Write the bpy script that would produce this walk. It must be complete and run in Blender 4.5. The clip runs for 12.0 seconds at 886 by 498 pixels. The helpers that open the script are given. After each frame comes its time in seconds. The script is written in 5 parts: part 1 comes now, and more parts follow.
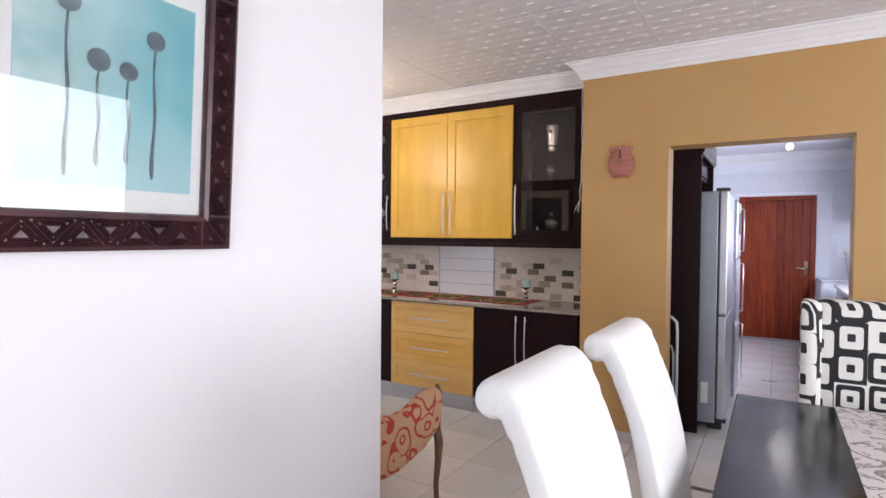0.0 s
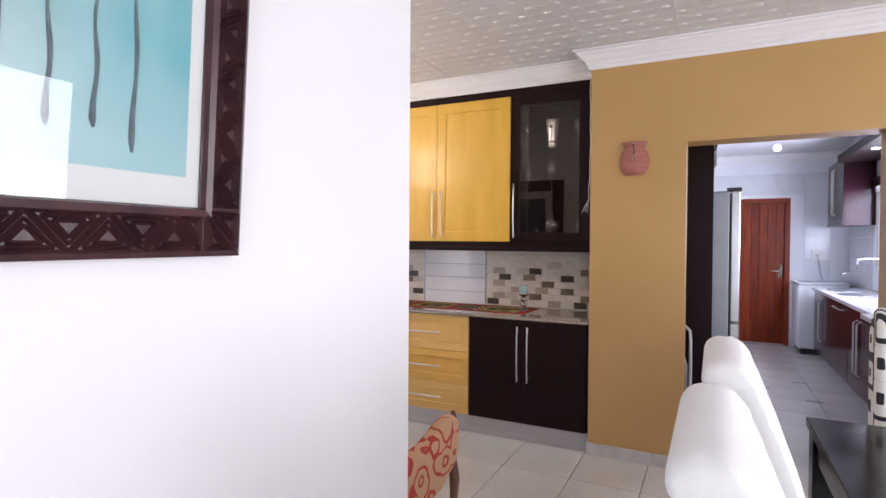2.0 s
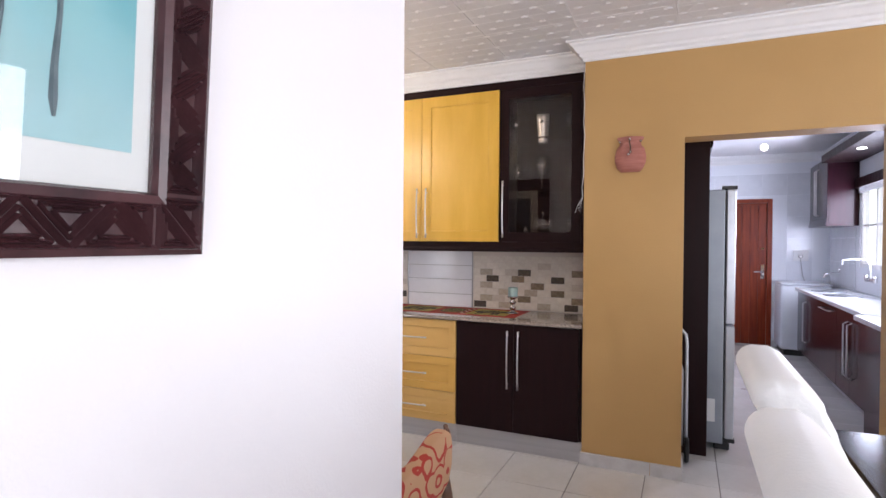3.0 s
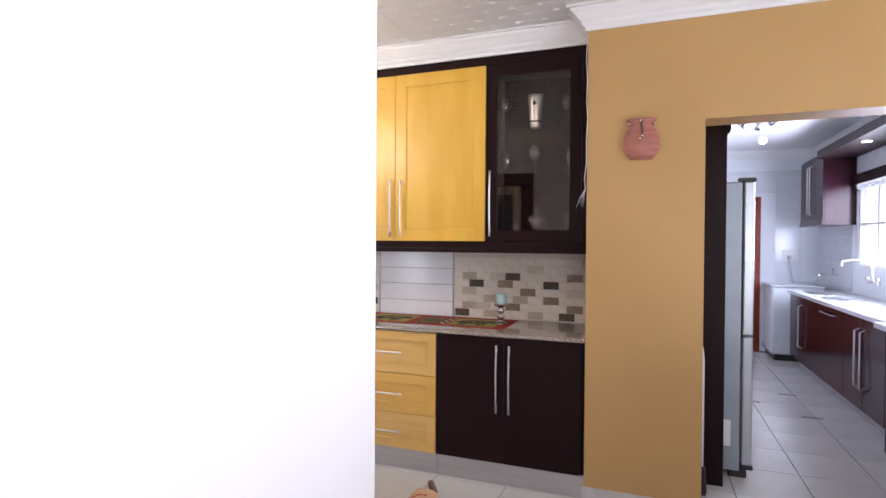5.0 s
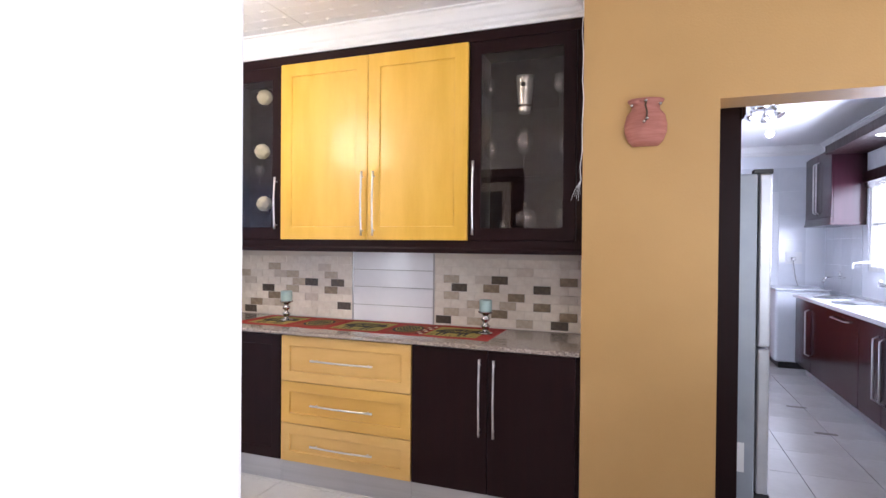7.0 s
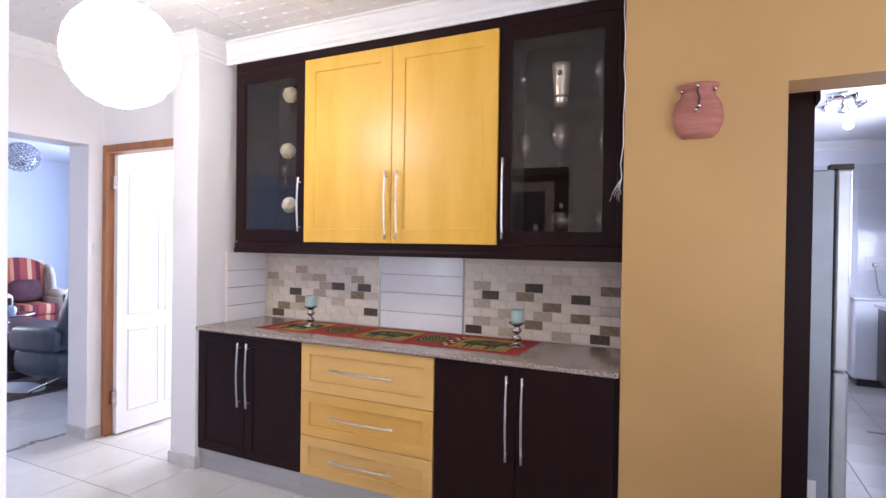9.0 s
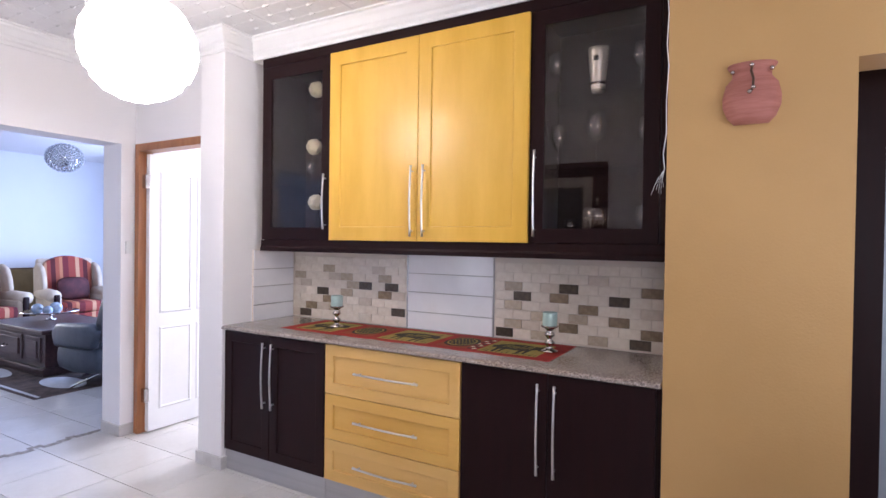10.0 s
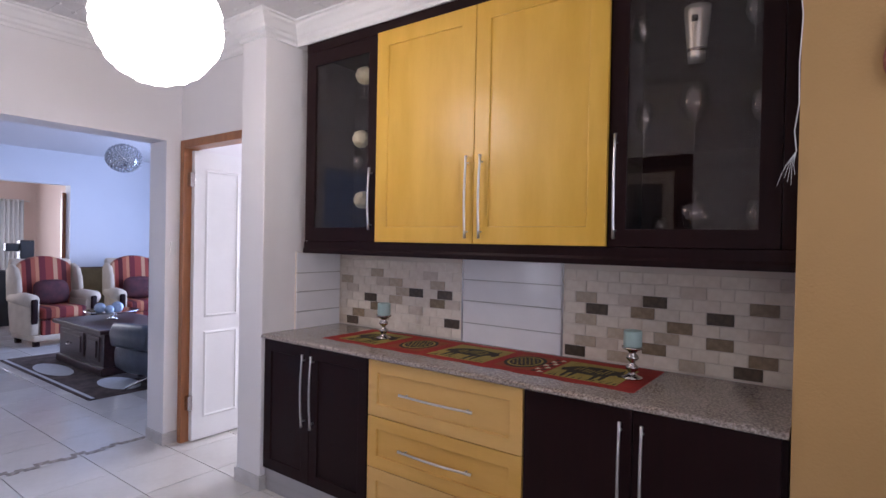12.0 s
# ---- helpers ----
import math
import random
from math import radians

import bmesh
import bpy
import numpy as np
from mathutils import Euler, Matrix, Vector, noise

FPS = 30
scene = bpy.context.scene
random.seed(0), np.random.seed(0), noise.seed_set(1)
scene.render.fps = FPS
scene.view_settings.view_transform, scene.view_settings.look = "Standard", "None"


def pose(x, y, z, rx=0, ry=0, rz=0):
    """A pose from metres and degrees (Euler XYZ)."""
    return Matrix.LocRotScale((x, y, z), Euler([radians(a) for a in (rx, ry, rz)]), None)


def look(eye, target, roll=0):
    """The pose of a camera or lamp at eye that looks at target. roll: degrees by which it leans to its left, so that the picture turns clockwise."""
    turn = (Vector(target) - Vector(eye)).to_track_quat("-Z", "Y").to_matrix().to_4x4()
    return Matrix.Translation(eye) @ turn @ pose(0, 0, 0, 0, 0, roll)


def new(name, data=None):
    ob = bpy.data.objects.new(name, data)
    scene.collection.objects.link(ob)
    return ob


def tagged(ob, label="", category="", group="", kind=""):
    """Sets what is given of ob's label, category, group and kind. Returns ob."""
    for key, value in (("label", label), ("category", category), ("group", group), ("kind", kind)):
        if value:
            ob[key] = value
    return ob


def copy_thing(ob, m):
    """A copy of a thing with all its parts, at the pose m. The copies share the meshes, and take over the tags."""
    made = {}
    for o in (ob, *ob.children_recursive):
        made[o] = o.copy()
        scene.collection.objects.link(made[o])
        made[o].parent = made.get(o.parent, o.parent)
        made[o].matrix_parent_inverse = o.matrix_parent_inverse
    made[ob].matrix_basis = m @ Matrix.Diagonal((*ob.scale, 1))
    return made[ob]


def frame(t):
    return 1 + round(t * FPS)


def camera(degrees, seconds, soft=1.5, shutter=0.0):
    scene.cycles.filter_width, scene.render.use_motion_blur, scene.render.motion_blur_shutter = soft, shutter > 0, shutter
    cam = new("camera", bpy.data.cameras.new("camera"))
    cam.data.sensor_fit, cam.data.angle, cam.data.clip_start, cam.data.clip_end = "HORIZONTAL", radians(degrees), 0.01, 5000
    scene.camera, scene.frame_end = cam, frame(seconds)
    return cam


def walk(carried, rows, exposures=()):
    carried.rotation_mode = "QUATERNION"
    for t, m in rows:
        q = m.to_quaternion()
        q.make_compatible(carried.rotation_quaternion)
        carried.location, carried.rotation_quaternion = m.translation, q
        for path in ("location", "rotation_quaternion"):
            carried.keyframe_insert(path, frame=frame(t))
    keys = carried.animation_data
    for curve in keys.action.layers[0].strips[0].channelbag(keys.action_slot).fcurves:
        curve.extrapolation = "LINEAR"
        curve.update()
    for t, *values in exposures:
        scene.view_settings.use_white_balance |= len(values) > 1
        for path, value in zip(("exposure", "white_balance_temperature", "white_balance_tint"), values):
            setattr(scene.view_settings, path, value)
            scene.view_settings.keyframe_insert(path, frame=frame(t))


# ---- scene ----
cam = camera(78.5, 12.0)
PATH = [
    (0, (1.218, 0.069, 1.459), (0.176, 1.775, 1.413), 0.5),
    (0.5, (1.103, 0.099, 1.458), (0.097, 1.827, 1.415), 0.5),
    (1, (1.001, 0.141, 1.455), (0.031, 1.889, 1.415), 0.5),
    (1.5, (0.869, 0.212, 1.451), (-0.064, 1.98, 1.416), 0.4),
    (2, (0.754, 0.271, 1.452), (-0.139, 2.061, 1.421), 0.4),
    (2.5, (0.678, 0.334, 1.441), (-0.173, 2.143, 1.413), 0.5),
    (3, (0.606, 0.429, 1.441), (-0.211, 2.255, 1.416), 0.4),
    (5, (0.337, 0.918, 1.436), (-0.379, 2.785, 1.413), 0.4),
    (5.5, (0.295, 1.032, 1.437), (-0.403, 2.906, 1.412), 0.5),
    (6, (0.288, 1.156, 1.443), (-0.402, 3.034, 1.419), 0.5),
    (6.5, (0.283, 1.258, 1.438), (-0.405, 3.136, 1.415), 0.5),
    (7, (0.281, 1.324, 1.426), (-0.413, 3.2, 1.408), 0.5),
    (9, (0.321, 1.597, 1.449), (-0.551, 3.397, 1.43), 0.8),
    (9.5, (0.323, 1.685, 1.443), (-0.614, 3.452, 1.423), 0.8),
    (10, (0.305, 1.755, 1.444), (-0.693, 3.488, 1.42), 0.8),
    (10.5, (0.255, 1.818, 1.439), (-0.786, 3.525, 1.414), 0.9),
    (11, (0.2, 1.908, 1.447), (-0.883, 3.589, 1.419), 1.0),
    (11.5, (0.155, 2.0, 1.45), (-0.976, 3.65, 1.42), 1.1),
    (12, (0.108, 2.1, 1.449), (-1.076, 3.712, 1.427), 1.1),
]
EXPOSURES = [(0, -0.08, 6560, 17), (3.0, 0.07, 6500, 16), (5.0, 0.25, 6350, 15), (7.0, 0.42, 6250, 15), (9.0, 0.30, 6050, 18), (10.5, 0.04, 6050, 19), (11.0, -0.18, 6050, 20), (12.0, -0.55, 6050, 22)]
walk(cam, [(t, look(eye, target, roll)) for t, eye, target, roll in PATH], EXPOSURES)



# ---- world and light ----
world = bpy.data.worlds.new("world")
scene.world = world
world.use_nodes = True
wn = world.node_tree
sky = wn.nodes.new("ShaderNodeTexSky")
sky.sky_type, sky.sun_disc = "NISHITA", False
sky.sun_elevation, sky.sun_rotation = radians(48), radians(70)
wn.links.new(sky.outputs[0], wn.nodes["Background"].inputs[0])
wn.nodes["Background"].inputs[1].default_value = 0.12


def sunlamp(strength, direction):
    d = bpy.data.lights.new("sun", "SUN")
    d.energy, d.angle, d.color = strength, radians(0.5), (1.0, 0.95, 0.88)
    ob = new("sun", d)
    ob.matrix_world = look((0, 0, 20), Vector((0, 0, 20)) + Vector(direction))


def area_light(name, at, toward, sx, sy, watts, color=(1, 1, 1)):
    d = bpy.data.lights.new(name, "AREA")
    d.shape, d.size, d.size_y, d.energy, d.color = "RECTANGLE", sx, sy, watts, color
    ob = new(name, d)
    ob.matrix_world = look(at, Vector(at) + Vector(toward))


def bulb(name, at, watts, color, radius=0.04):
    d = bpy.data.lights.new(name, "POINT")
    d.energy, d.color, d.shadow_soft_size = watts, color, radius
    ob = new(name, d)
    ob.location = at


sunlamp(2.5, (-0.60, 0.25, -0.76))
area_light("light_dining_window", (3.38, 1.55, 1.45), (-1, 0, 0), 2.2, 1.5, 80, (0.90, 0.94, 1.0))
# added fill from unseen windows: south and living here
area_light("light_unseen_south_window", (1.9, -2.38, 1.45), (0, 1, 0), 1.6, 1.4, 48, (0.90, 0.94, 1.0))
area_light("light_unseen_living_window", (-3.50, -1.0, 1.45), (1, 0.15, 0), 1.6, 1.5, 62, (0.90, 0.94, 1.0))
area_light("light_kitchen_window", (2.37, 6.9, 1.66), (-1, 0, 0), 1.9, 0.85, 96, (0.74, 0.80, 1.0))
# added bluish fill for the lounge, from a window never in view
area_light("light_unseen_lounge_window", (-6.6, 7.3, 1.5), (0, -1, 0), 2.2, 1.5, 165, (0.50, 0.65, 1.0))
# added fill for the far room, mostly against solid wall beside its window
area_light("light_far_room_fill", (-13.35, 3.6, 1.6), (1, 0, 0), 1.6, 1.3, 150, (0.9, 0.95, 1.0))
area_light("light_bedroom_window", (-3.2, 6.9, 1.5), (0, -1, 0), 0.9, 1.2, 90, (0.92, 0.95, 1.0))
bulb("kitchen_spot_bulb", (1.33, 6.95, 2.42), 4.5, (1.0, 0.97, 0.93), 0.03)


# ---- materials ----
def nodes_of(name):
    m = bpy.data.materials.new(name)
    m.use_nodes = True
    nt = m.node_tree
    return m, nt, nt.nodes["Principled BSDF"]


def mix_color(nt, fac, a, b, blend="MIX"):
    n = nt.nodes.new("ShaderNodeMix")
    n.data_type, n.blend_type = "RGBA", blend
    for sock, val in ((n.inputs[0], fac), (n.inputs[6], a), (n.inputs[7], b)):
        if hasattr(val, "links"):
            nt.links.new(val, sock)
        elif isinstance(val, (int, float)):
            sock.default_value = val
        else:
            sock.default_value = (*val, 1)
    return n.outputs[2]


def coords(nt, scale=(1, 1, 1), rot=(0, 0, 0), loc=(0, 0, 0)):
    tc, mp = nt.nodes.new("ShaderNodeTexCoord"), nt.nodes.new("ShaderNodeMapping")
    mp.inputs["Scale"].default_value, mp.inputs["Rotation"].default_value, mp.inputs["Location"].default_value = scale, rot, loc
    nt.links.new(tc.outputs["Object"], mp.inputs[0])
    return mp.outputs[0]


def noise_fac(nt, vec, scale, detail=4, rough=0.55, low=0.35, high=0.65):
    n, r = nt.nodes.new("ShaderNodeTexNoise"), nt.nodes.new("ShaderNodeMapRange")
    n.inputs["Scale"].default_value, n.inputs["Detail"].default_value, n.inputs["Roughness"].default_value = scale, detail, rough
    nt.links.new(vec, n.inputs["Vector"])
    r.inputs["From Min"].default_value, r.inputs["From Max"].default_value = low, high
    nt.links.new(n.outputs["Fac"], r.inputs["Value"])
    return r.outputs[0]


def bump(nt, bsdf, height, strength, distance=0.002):
    b = nt.nodes.new("ShaderNodeBump")
    b.inputs["Strength"].default_value, b.inputs["Distance"].default_value = strength, distance
    nt.links.new(height, b.inputs["Height"])
    nt.links.new(b.outputs[0], bsdf.inputs["Normal"])


def surface(name, a, b, rough=0.5, metal=0.0, scale=6.0, stretch=(1, 1, 1), fine=80.0, relief=0.15, depth=0.001, coat=0.0, rough_b=None, detail=5, random=0.0, spec=0.5):
    """Two tones mixed by a broad noise, with fine relief."""
    m, nt, p = nodes_of(name)
    vec = coords(nt, stretch)
    broad = noise_fac(nt, vec, scale, detail)
    small = noise_fac(nt, vec, fine, 3)
    col = mix_color(nt, broad, a, b)
    col = mix_color(nt, 0.12, col, mix_color(nt, small, a, b))
    if random:
        info, r = nt.nodes.new("ShaderNodeObjectInfo"), nt.nodes.new("ShaderNodeMapRange")
        r.inputs["To Min"].default_value, r.inputs["To Max"].default_value = 1 - random, 1 + random
        nt.links.new(info.outputs["Random"], r.inputs["Value"])
        h = nt.nodes.new("ShaderNodeHueSaturation")
        nt.links.new(r.outputs[0], h.inputs["Value"])
        nt.links.new(col, h.inputs["Color"])
        col = h.outputs[0]
    nt.links.new(col, p.inputs["Base Color"])
    r = nt.nodes.new("ShaderNodeMapRange")
    r.inputs["To Min"].default_value, r.inputs["To Max"].default_value = rough, rough if rough_b is None else rough_b
    nt.links.new(broad, r.inputs["Value"])
    nt.links.new(r.outputs[0], p.inputs["Roughness"])
    p.inputs["Metallic"].default_value = metal
    p.inputs["Specular IOR Level"].default_value = spec
    p.inputs["Coat Weight"].default_value = coat
    p.inputs["Coat Roughness"].default_value = 0.12
    if relief:
        bump(nt, p, small, relief, depth)
    return m


def glass(name, tint=(1, 1, 1), rough=0.02):
    m, nt, p = nodes_of(name)
    p.inputs["Base Color"].default_value = (*tint, 1)
    p.inputs["Transmission Weight"].default_value, p.inputs["Roughness"].default_value, p.inputs["IOR"].default_value = 1, rough, 1.45
    return m


def pane(name, tint=(0.9, 0.9, 0.9), face_on=0.04):
    """A thin sheet of glass: clear, with a mirror share that grows towards grazing."""
    m, nt, p = nodes_of(name)
    nt.nodes.remove(p)
    t, g, mx, lw = (nt.nodes.new(k) for k in ("ShaderNodeBsdfTransparent", "ShaderNodeBsdfGlossy", "ShaderNodeMixShader", "ShaderNodeLayerWeight"))
    t.inputs[0].default_value, g.inputs["Roughness"].default_value = (*tint, 1), 0.01
    power, scale = nt.nodes.new("ShaderNodeMath"), nt.nodes.new("ShaderNodeMath")
    power.operation, scale.operation = "POWER", "MULTIPLY_ADD"
    lw.inputs[0].default_value, power.inputs[1].default_value = 0.5, 5
    scale.inputs[1].default_value, scale.inputs[2].default_value = 1 - face_on, face_on
    nt.links.new(lw.outputs["Facing"], power.inputs[0])
    nt.links.new(power.outputs[0], scale.inputs[0])
    nt.links.new(scale.outputs[0], mx.inputs[0])
    nt.links.new(t.outputs[0], mx.inputs[1])
    nt.links.new(g.outputs[0], mx.inputs[2])
    nt.links.new(mx.outputs[0], nt.nodes["Material Output"].inputs[0])
    return m


def glow(name, color, strength):
    m, nt, p = nodes_of(name)
    p.inputs["Base Color"].default_value = (0.8, 0.8, 0.8, 1)
    p.inputs["Emission Color"].default_value, p.inputs["Emission Strength"].default_value = (*color, 1), strength
    return m


def ceiling_material():
    m, nt, p = nodes_of("pressed_ceiling_paint")
    p.inputs["Base Color"].default_value, p.inputs["Roughness"].default_value = (0.71, 0.70, 0.71, 1), 0.55
    return m


M = dict(
    wall=surface("off_white_wall_paint", (0.79, 0.77, 0.78), (0.82, 0.80, 0.81), 0.55, scale=1.2, fine=140, relief=0.25, rough_b=0.65),
    wall_blue=surface("cool_white_wall_paint", (0.76, 0.78, 0.82), (0.79, 0.81, 0.85), 0.55, scale=1.2, fine=140, relief=0.2),
    mustard=surface("mustard_wall_paint", (0.47, 0.275, 0.095), (0.51, 0.305, 0.112), 0.5, scale=1.6, fine=110, relief=0.3, rough_b=0.6),
    pink=surface("pinkish_wall_paint", (0.66, 0.52, 0.46), (0.70, 0.56, 0.50), 0.6, scale=1.5),
    ceil=ceiling_material(),
    plaster=surface("white_cornice_plaster", (0.80, 0.79, 0.79), (0.83, 0.82, 0.82), 0.5, fine=120, relief=0.1),
    grout=surface("grey_floor_grout", (0.20, 0.19, 0.18), (0.28, 0.27, 0.25), 0.8, scale=9),
    tile=surface("glazed_ceramic_floor_tile", (0.60, 0.58, 0.55), (0.70, 0.68, 0.655), 0.10, scale=2.2, fine=35, relief=0.04, rough_b=0.2, random=0.03),
    tile_pattern=surface("brown_mosaic_strip", (0.20, 0.17, 0.14), (0.50, 0.46, 0.42), 0.25, scale=28),
    skirt=surface("grey_marbled_skirting_tile", (0.50, 0.48, 0.47), (0.62, 0.60, 0.59), 0.25, scale=9),
    espresso=surface("espresso_stained_wood", (0.0125, 0.0042, 0.0048), (0.0165, 0.0052, 0.0058), 0.40, scale=5, stretch=(6, 6, 0.5), fine=50, relief=0.12, rough_b=0.5, spec=0.14),
    mahogany=surface("glossy_mahogany_laminate", (0.018, 0.0050, 0.0085), (0.026, 0.0070, 0.0115), 0.16, scale=4, stretch=(5, 5, 0.4), fine=50, relief=0.05, spec=0.22),
    yellow=surface("yellow_stained_wood", (0.68, 0.385, 0.04), (0.77, 0.46, 0.065), 0.33, scale=3.5, stretch=(2.6, 2.6, 0.5), fine=60, relief=0.08, coat=0.12, rough_b=0.42, random=0.02),
    yellow_deep=surface("deeper_yellow_stained_wood", (0.67, 0.375, 0.075), (0.75, 0.445, 0.11), 0.36, scale=3.5, stretch=(0.5, 2.6, 2.6), fine=60, relief=0.08, coat=0.1, rough_b=0.45),
    yellow_drawer=surface("pale_yellow_stained_wood", (0.68, 0.40, 0.11), (0.76, 0.48, 0.16), 0.36, scale=3.5, stretch=(0.5, 2.6, 2.6), fine=60, relief=0.08, coat=0.1, rough_b=0.45, random=0.02),
    steel=surface("brushed_steel", (0.55, 0.54, 0.53), (0.68, 0.67, 0.66), 0.28, 1.0, scale=12, relief=0.05),
    chrome=surface("polished_chrome", (0.75, 0.75, 0.75), (0.8, 0.8, 0.8), 0.08, 1.0, relief=0),
    granite=surface("speckled_grey_granite", (0.13, 0.10, 0.085), (0.50, 0.43, 0.38), 0.05, scale=125, detail=3, fine=300, relief=0.01, spec=0.8),
    plinth=surface("brushed_aluminium_plinth", (0.42, 0.41, 0.42), (0.50, 0.49, 0.50), 0.4, 0.6, scale=3, stretch=(0.3, 1, 8)),
    splash_white=surface("glazed_white_plank_tile", (0.76, 0.75, 0.77), (0.81, 0.80, 0.82), 0.15, relief=0),
    metal_trim=surface("grey_metal_trim", (0.35, 0.34, 0.34), (0.42, 0.41, 0.41), 0.3, 0.9, relief=0),
    white_leather=surface("white_leatherette", (0.76, 0.755, 0.74), (0.82, 0.815, 0.80), 0.38, scale=4, fine=150, relief=0.25, rough_b=0.46),
    black_table=surface("black_satin_lacquer", (0.006, 0.006, 0.008), (0.009, 0.009, 0.011), 0.15, scale=5, relief=0.02, rough_b=0.22, spec=0.3),
    red_door=surface("varnished_red_brown_wood", (0.15, 0.016, 0.004), (0.27, 0.040, 0.008), 0.42, scale=5, stretch=(6, 6, 0.45), fine=60, relief=0.1, coat=0.0, random=0.22, spec=0.3),
    frame_wood=surface("varnished_orange_brown_wood", (0.27, 0.095, 0.03), (0.36, 0.14, 0.05), 0.35, scale=5, stretch=(6, 6, 0.5), fine=70, relief=0.1, coat=0.15),
    door_white=surface("white_door_paint", (0.80, 0.80, 0.80), (0.83, 0.83, 0.83), 0.35, relief=0.05),
    fridge=surface("silver_fridge_enamel", (0.27, 0.30, 0.345), (0.31, 0.34, 0.385), 0.35, 0.25, relief=0.03),
    fridge_door=surface("brushed_steel_fridge_door", (0.42, 0.44, 0.48), (0.50, 0.52, 0.56), 0.3, 0.6, relief=0.03),
    black=surface("black_plastic", (0.012, 0.012, 0.013), (0.02, 0.02, 0.021), 0.4, relief=0),
    white_plastic=surface("white_plastic", (0.74, 0.74, 0.74), (0.78, 0.78, 0.78), 0.3, relief=0),
    appliance=surface("white_enamel", (0.66, 0.69, 0.73), (0.70, 0.73, 0.77), 0.25, relief=0),
    terracotta=surface("pink_terracotta", (0.38, 0.13, 0.095), (0.48, 0.19, 0.145), 0.6, scale=18, stretch=(0.6, 0.6, 5), fine=90, relief=0.5, depth=0.003),
    picture_frame=surface("carved_dark_wood", (0.036, 0.016, 0.019), (0.080, 0.030, 0.034), 0.27, scale=9, fine=90, relief=0.2, spec=0.4),
    mat=surface("white_picture_mat", (0.78, 0.77, 0.75), (0.8, 0.79, 0.77), 0.8, relief=0.1),
    glass=glass("clear_glass"),
    pane=pane("cabinet_glass", (0.94, 0.91, 0.89), 0.048),
    glassware=pane("thin_glassware", (0.94, 0.94, 0.94), 0.17),
    pane_clear=pane("clear_pane", (0.975, 0.985, 0.985)),
    shade=glow("lit_lamp_petals", (1.0, 0.90, 0.76), 13.0),
    outside=glow("bright_hazy_daylight", (0.93, 0.97, 1.0), 2.2),
    bulb=glow("lit_bulb", (1.0, 0.97, 0.9), 14.0),
)


def math_node(nt, op, a, b=0.0):
    n = nt.nodes.new("ShaderNodeMath")
    n.operation = op
    for sock, v in ((n.inputs[0], a), (n.inputs[1], b)):
        if hasattr(v, "links"):
            nt.links.new(v, sock)
        else:
            sock.default_value = v
    return n.outputs[0]


def object_axes(nt, scale):
    tc, sep = nt.nodes.new("ShaderNodeTexCoord"), nt.nodes.new("ShaderNodeSeparateXYZ")
    mp = nt.nodes.new("ShaderNodeMapping")
    mp.inputs["Scale"].default_value = scale
    nt.links.new(tc.outputs["Object"], mp.inputs[0])
    nt.links.new(mp.outputs[0], sep.inputs[0])
    return sep.outputs


def nested_squares_cloth():
    """White cloth printed with rounded nested squares in black."""
    m, nt, p = nodes_of("black_white_squares_cloth")
    x, y, z = object_axes(nt, (8.6, 8.6, 7.4))
    u = math_node(nt, "ADD", x, y)
    row = math_node(nt, "FLOOR", u)
    rnd = nt.nodes.new("ShaderNodeTexWhiteNoise")
    rnd.noise_dimensions = "1D"
    nt.links.new(row, rnd.inputs["W"])
    v = math_node(nt, "ADD", z, rnd.outputs["Value"])
    cu, cv = math_node(nt, "SUBTRACT", math_node(nt, "FRACT", u), 0.5), math_node(nt, "SUBTRACT", math_node(nt, "FRACT", v), 0.5)
    cell = nt.nodes.new("ShaderNodeTexWhiteNoise")
    cell.noise_dimensions = "2D"
    comb = nt.nodes.new("ShaderNodeCombineXYZ")
    nt.links.new(row, comb.inputs[0])
    nt.links.new(math_node(nt, "FLOOR", v), comb.inputs[1])
    nt.links.new(comb.outputs[0], cell.inputs["Vector"])
    pu = math_node(nt, "POWER", math_node(nt, "ABSOLUTE", cu), 8)
    pv = math_node(nt, "POWER", math_node(nt, "ABSOLUTE", cv), 8)
    d = math_node(nt, "POWER", math_node(nt, "ADD", pu, pv), 0.125)
    freq = math_node(nt, "ADD", math_node(nt, "MULTIPLY", cell.outputs["Value"], 9), 10)
    band = math_node(nt, "SINE", math_node(nt, "ADD", math_node(nt, "MULTIPLY", d, freq), 1.2))
    ink = math_node(nt, "GREATER_THAN", band, 0.12)
    nt.links.new(mix_color(nt, ink, (0.74, 0.72, 0.68), (0.012, 0.012, 0.014)), p.inputs["Base Color"])
    p.inputs["Roughness"].default_value = 0.75
    weave = nt.nodes.new("ShaderNodeTexNoise")
    weave.inputs["Scale"].default_value = 400
    bump(nt, p, weave.outputs["Fac"], 0.3, 0.001)
    return m


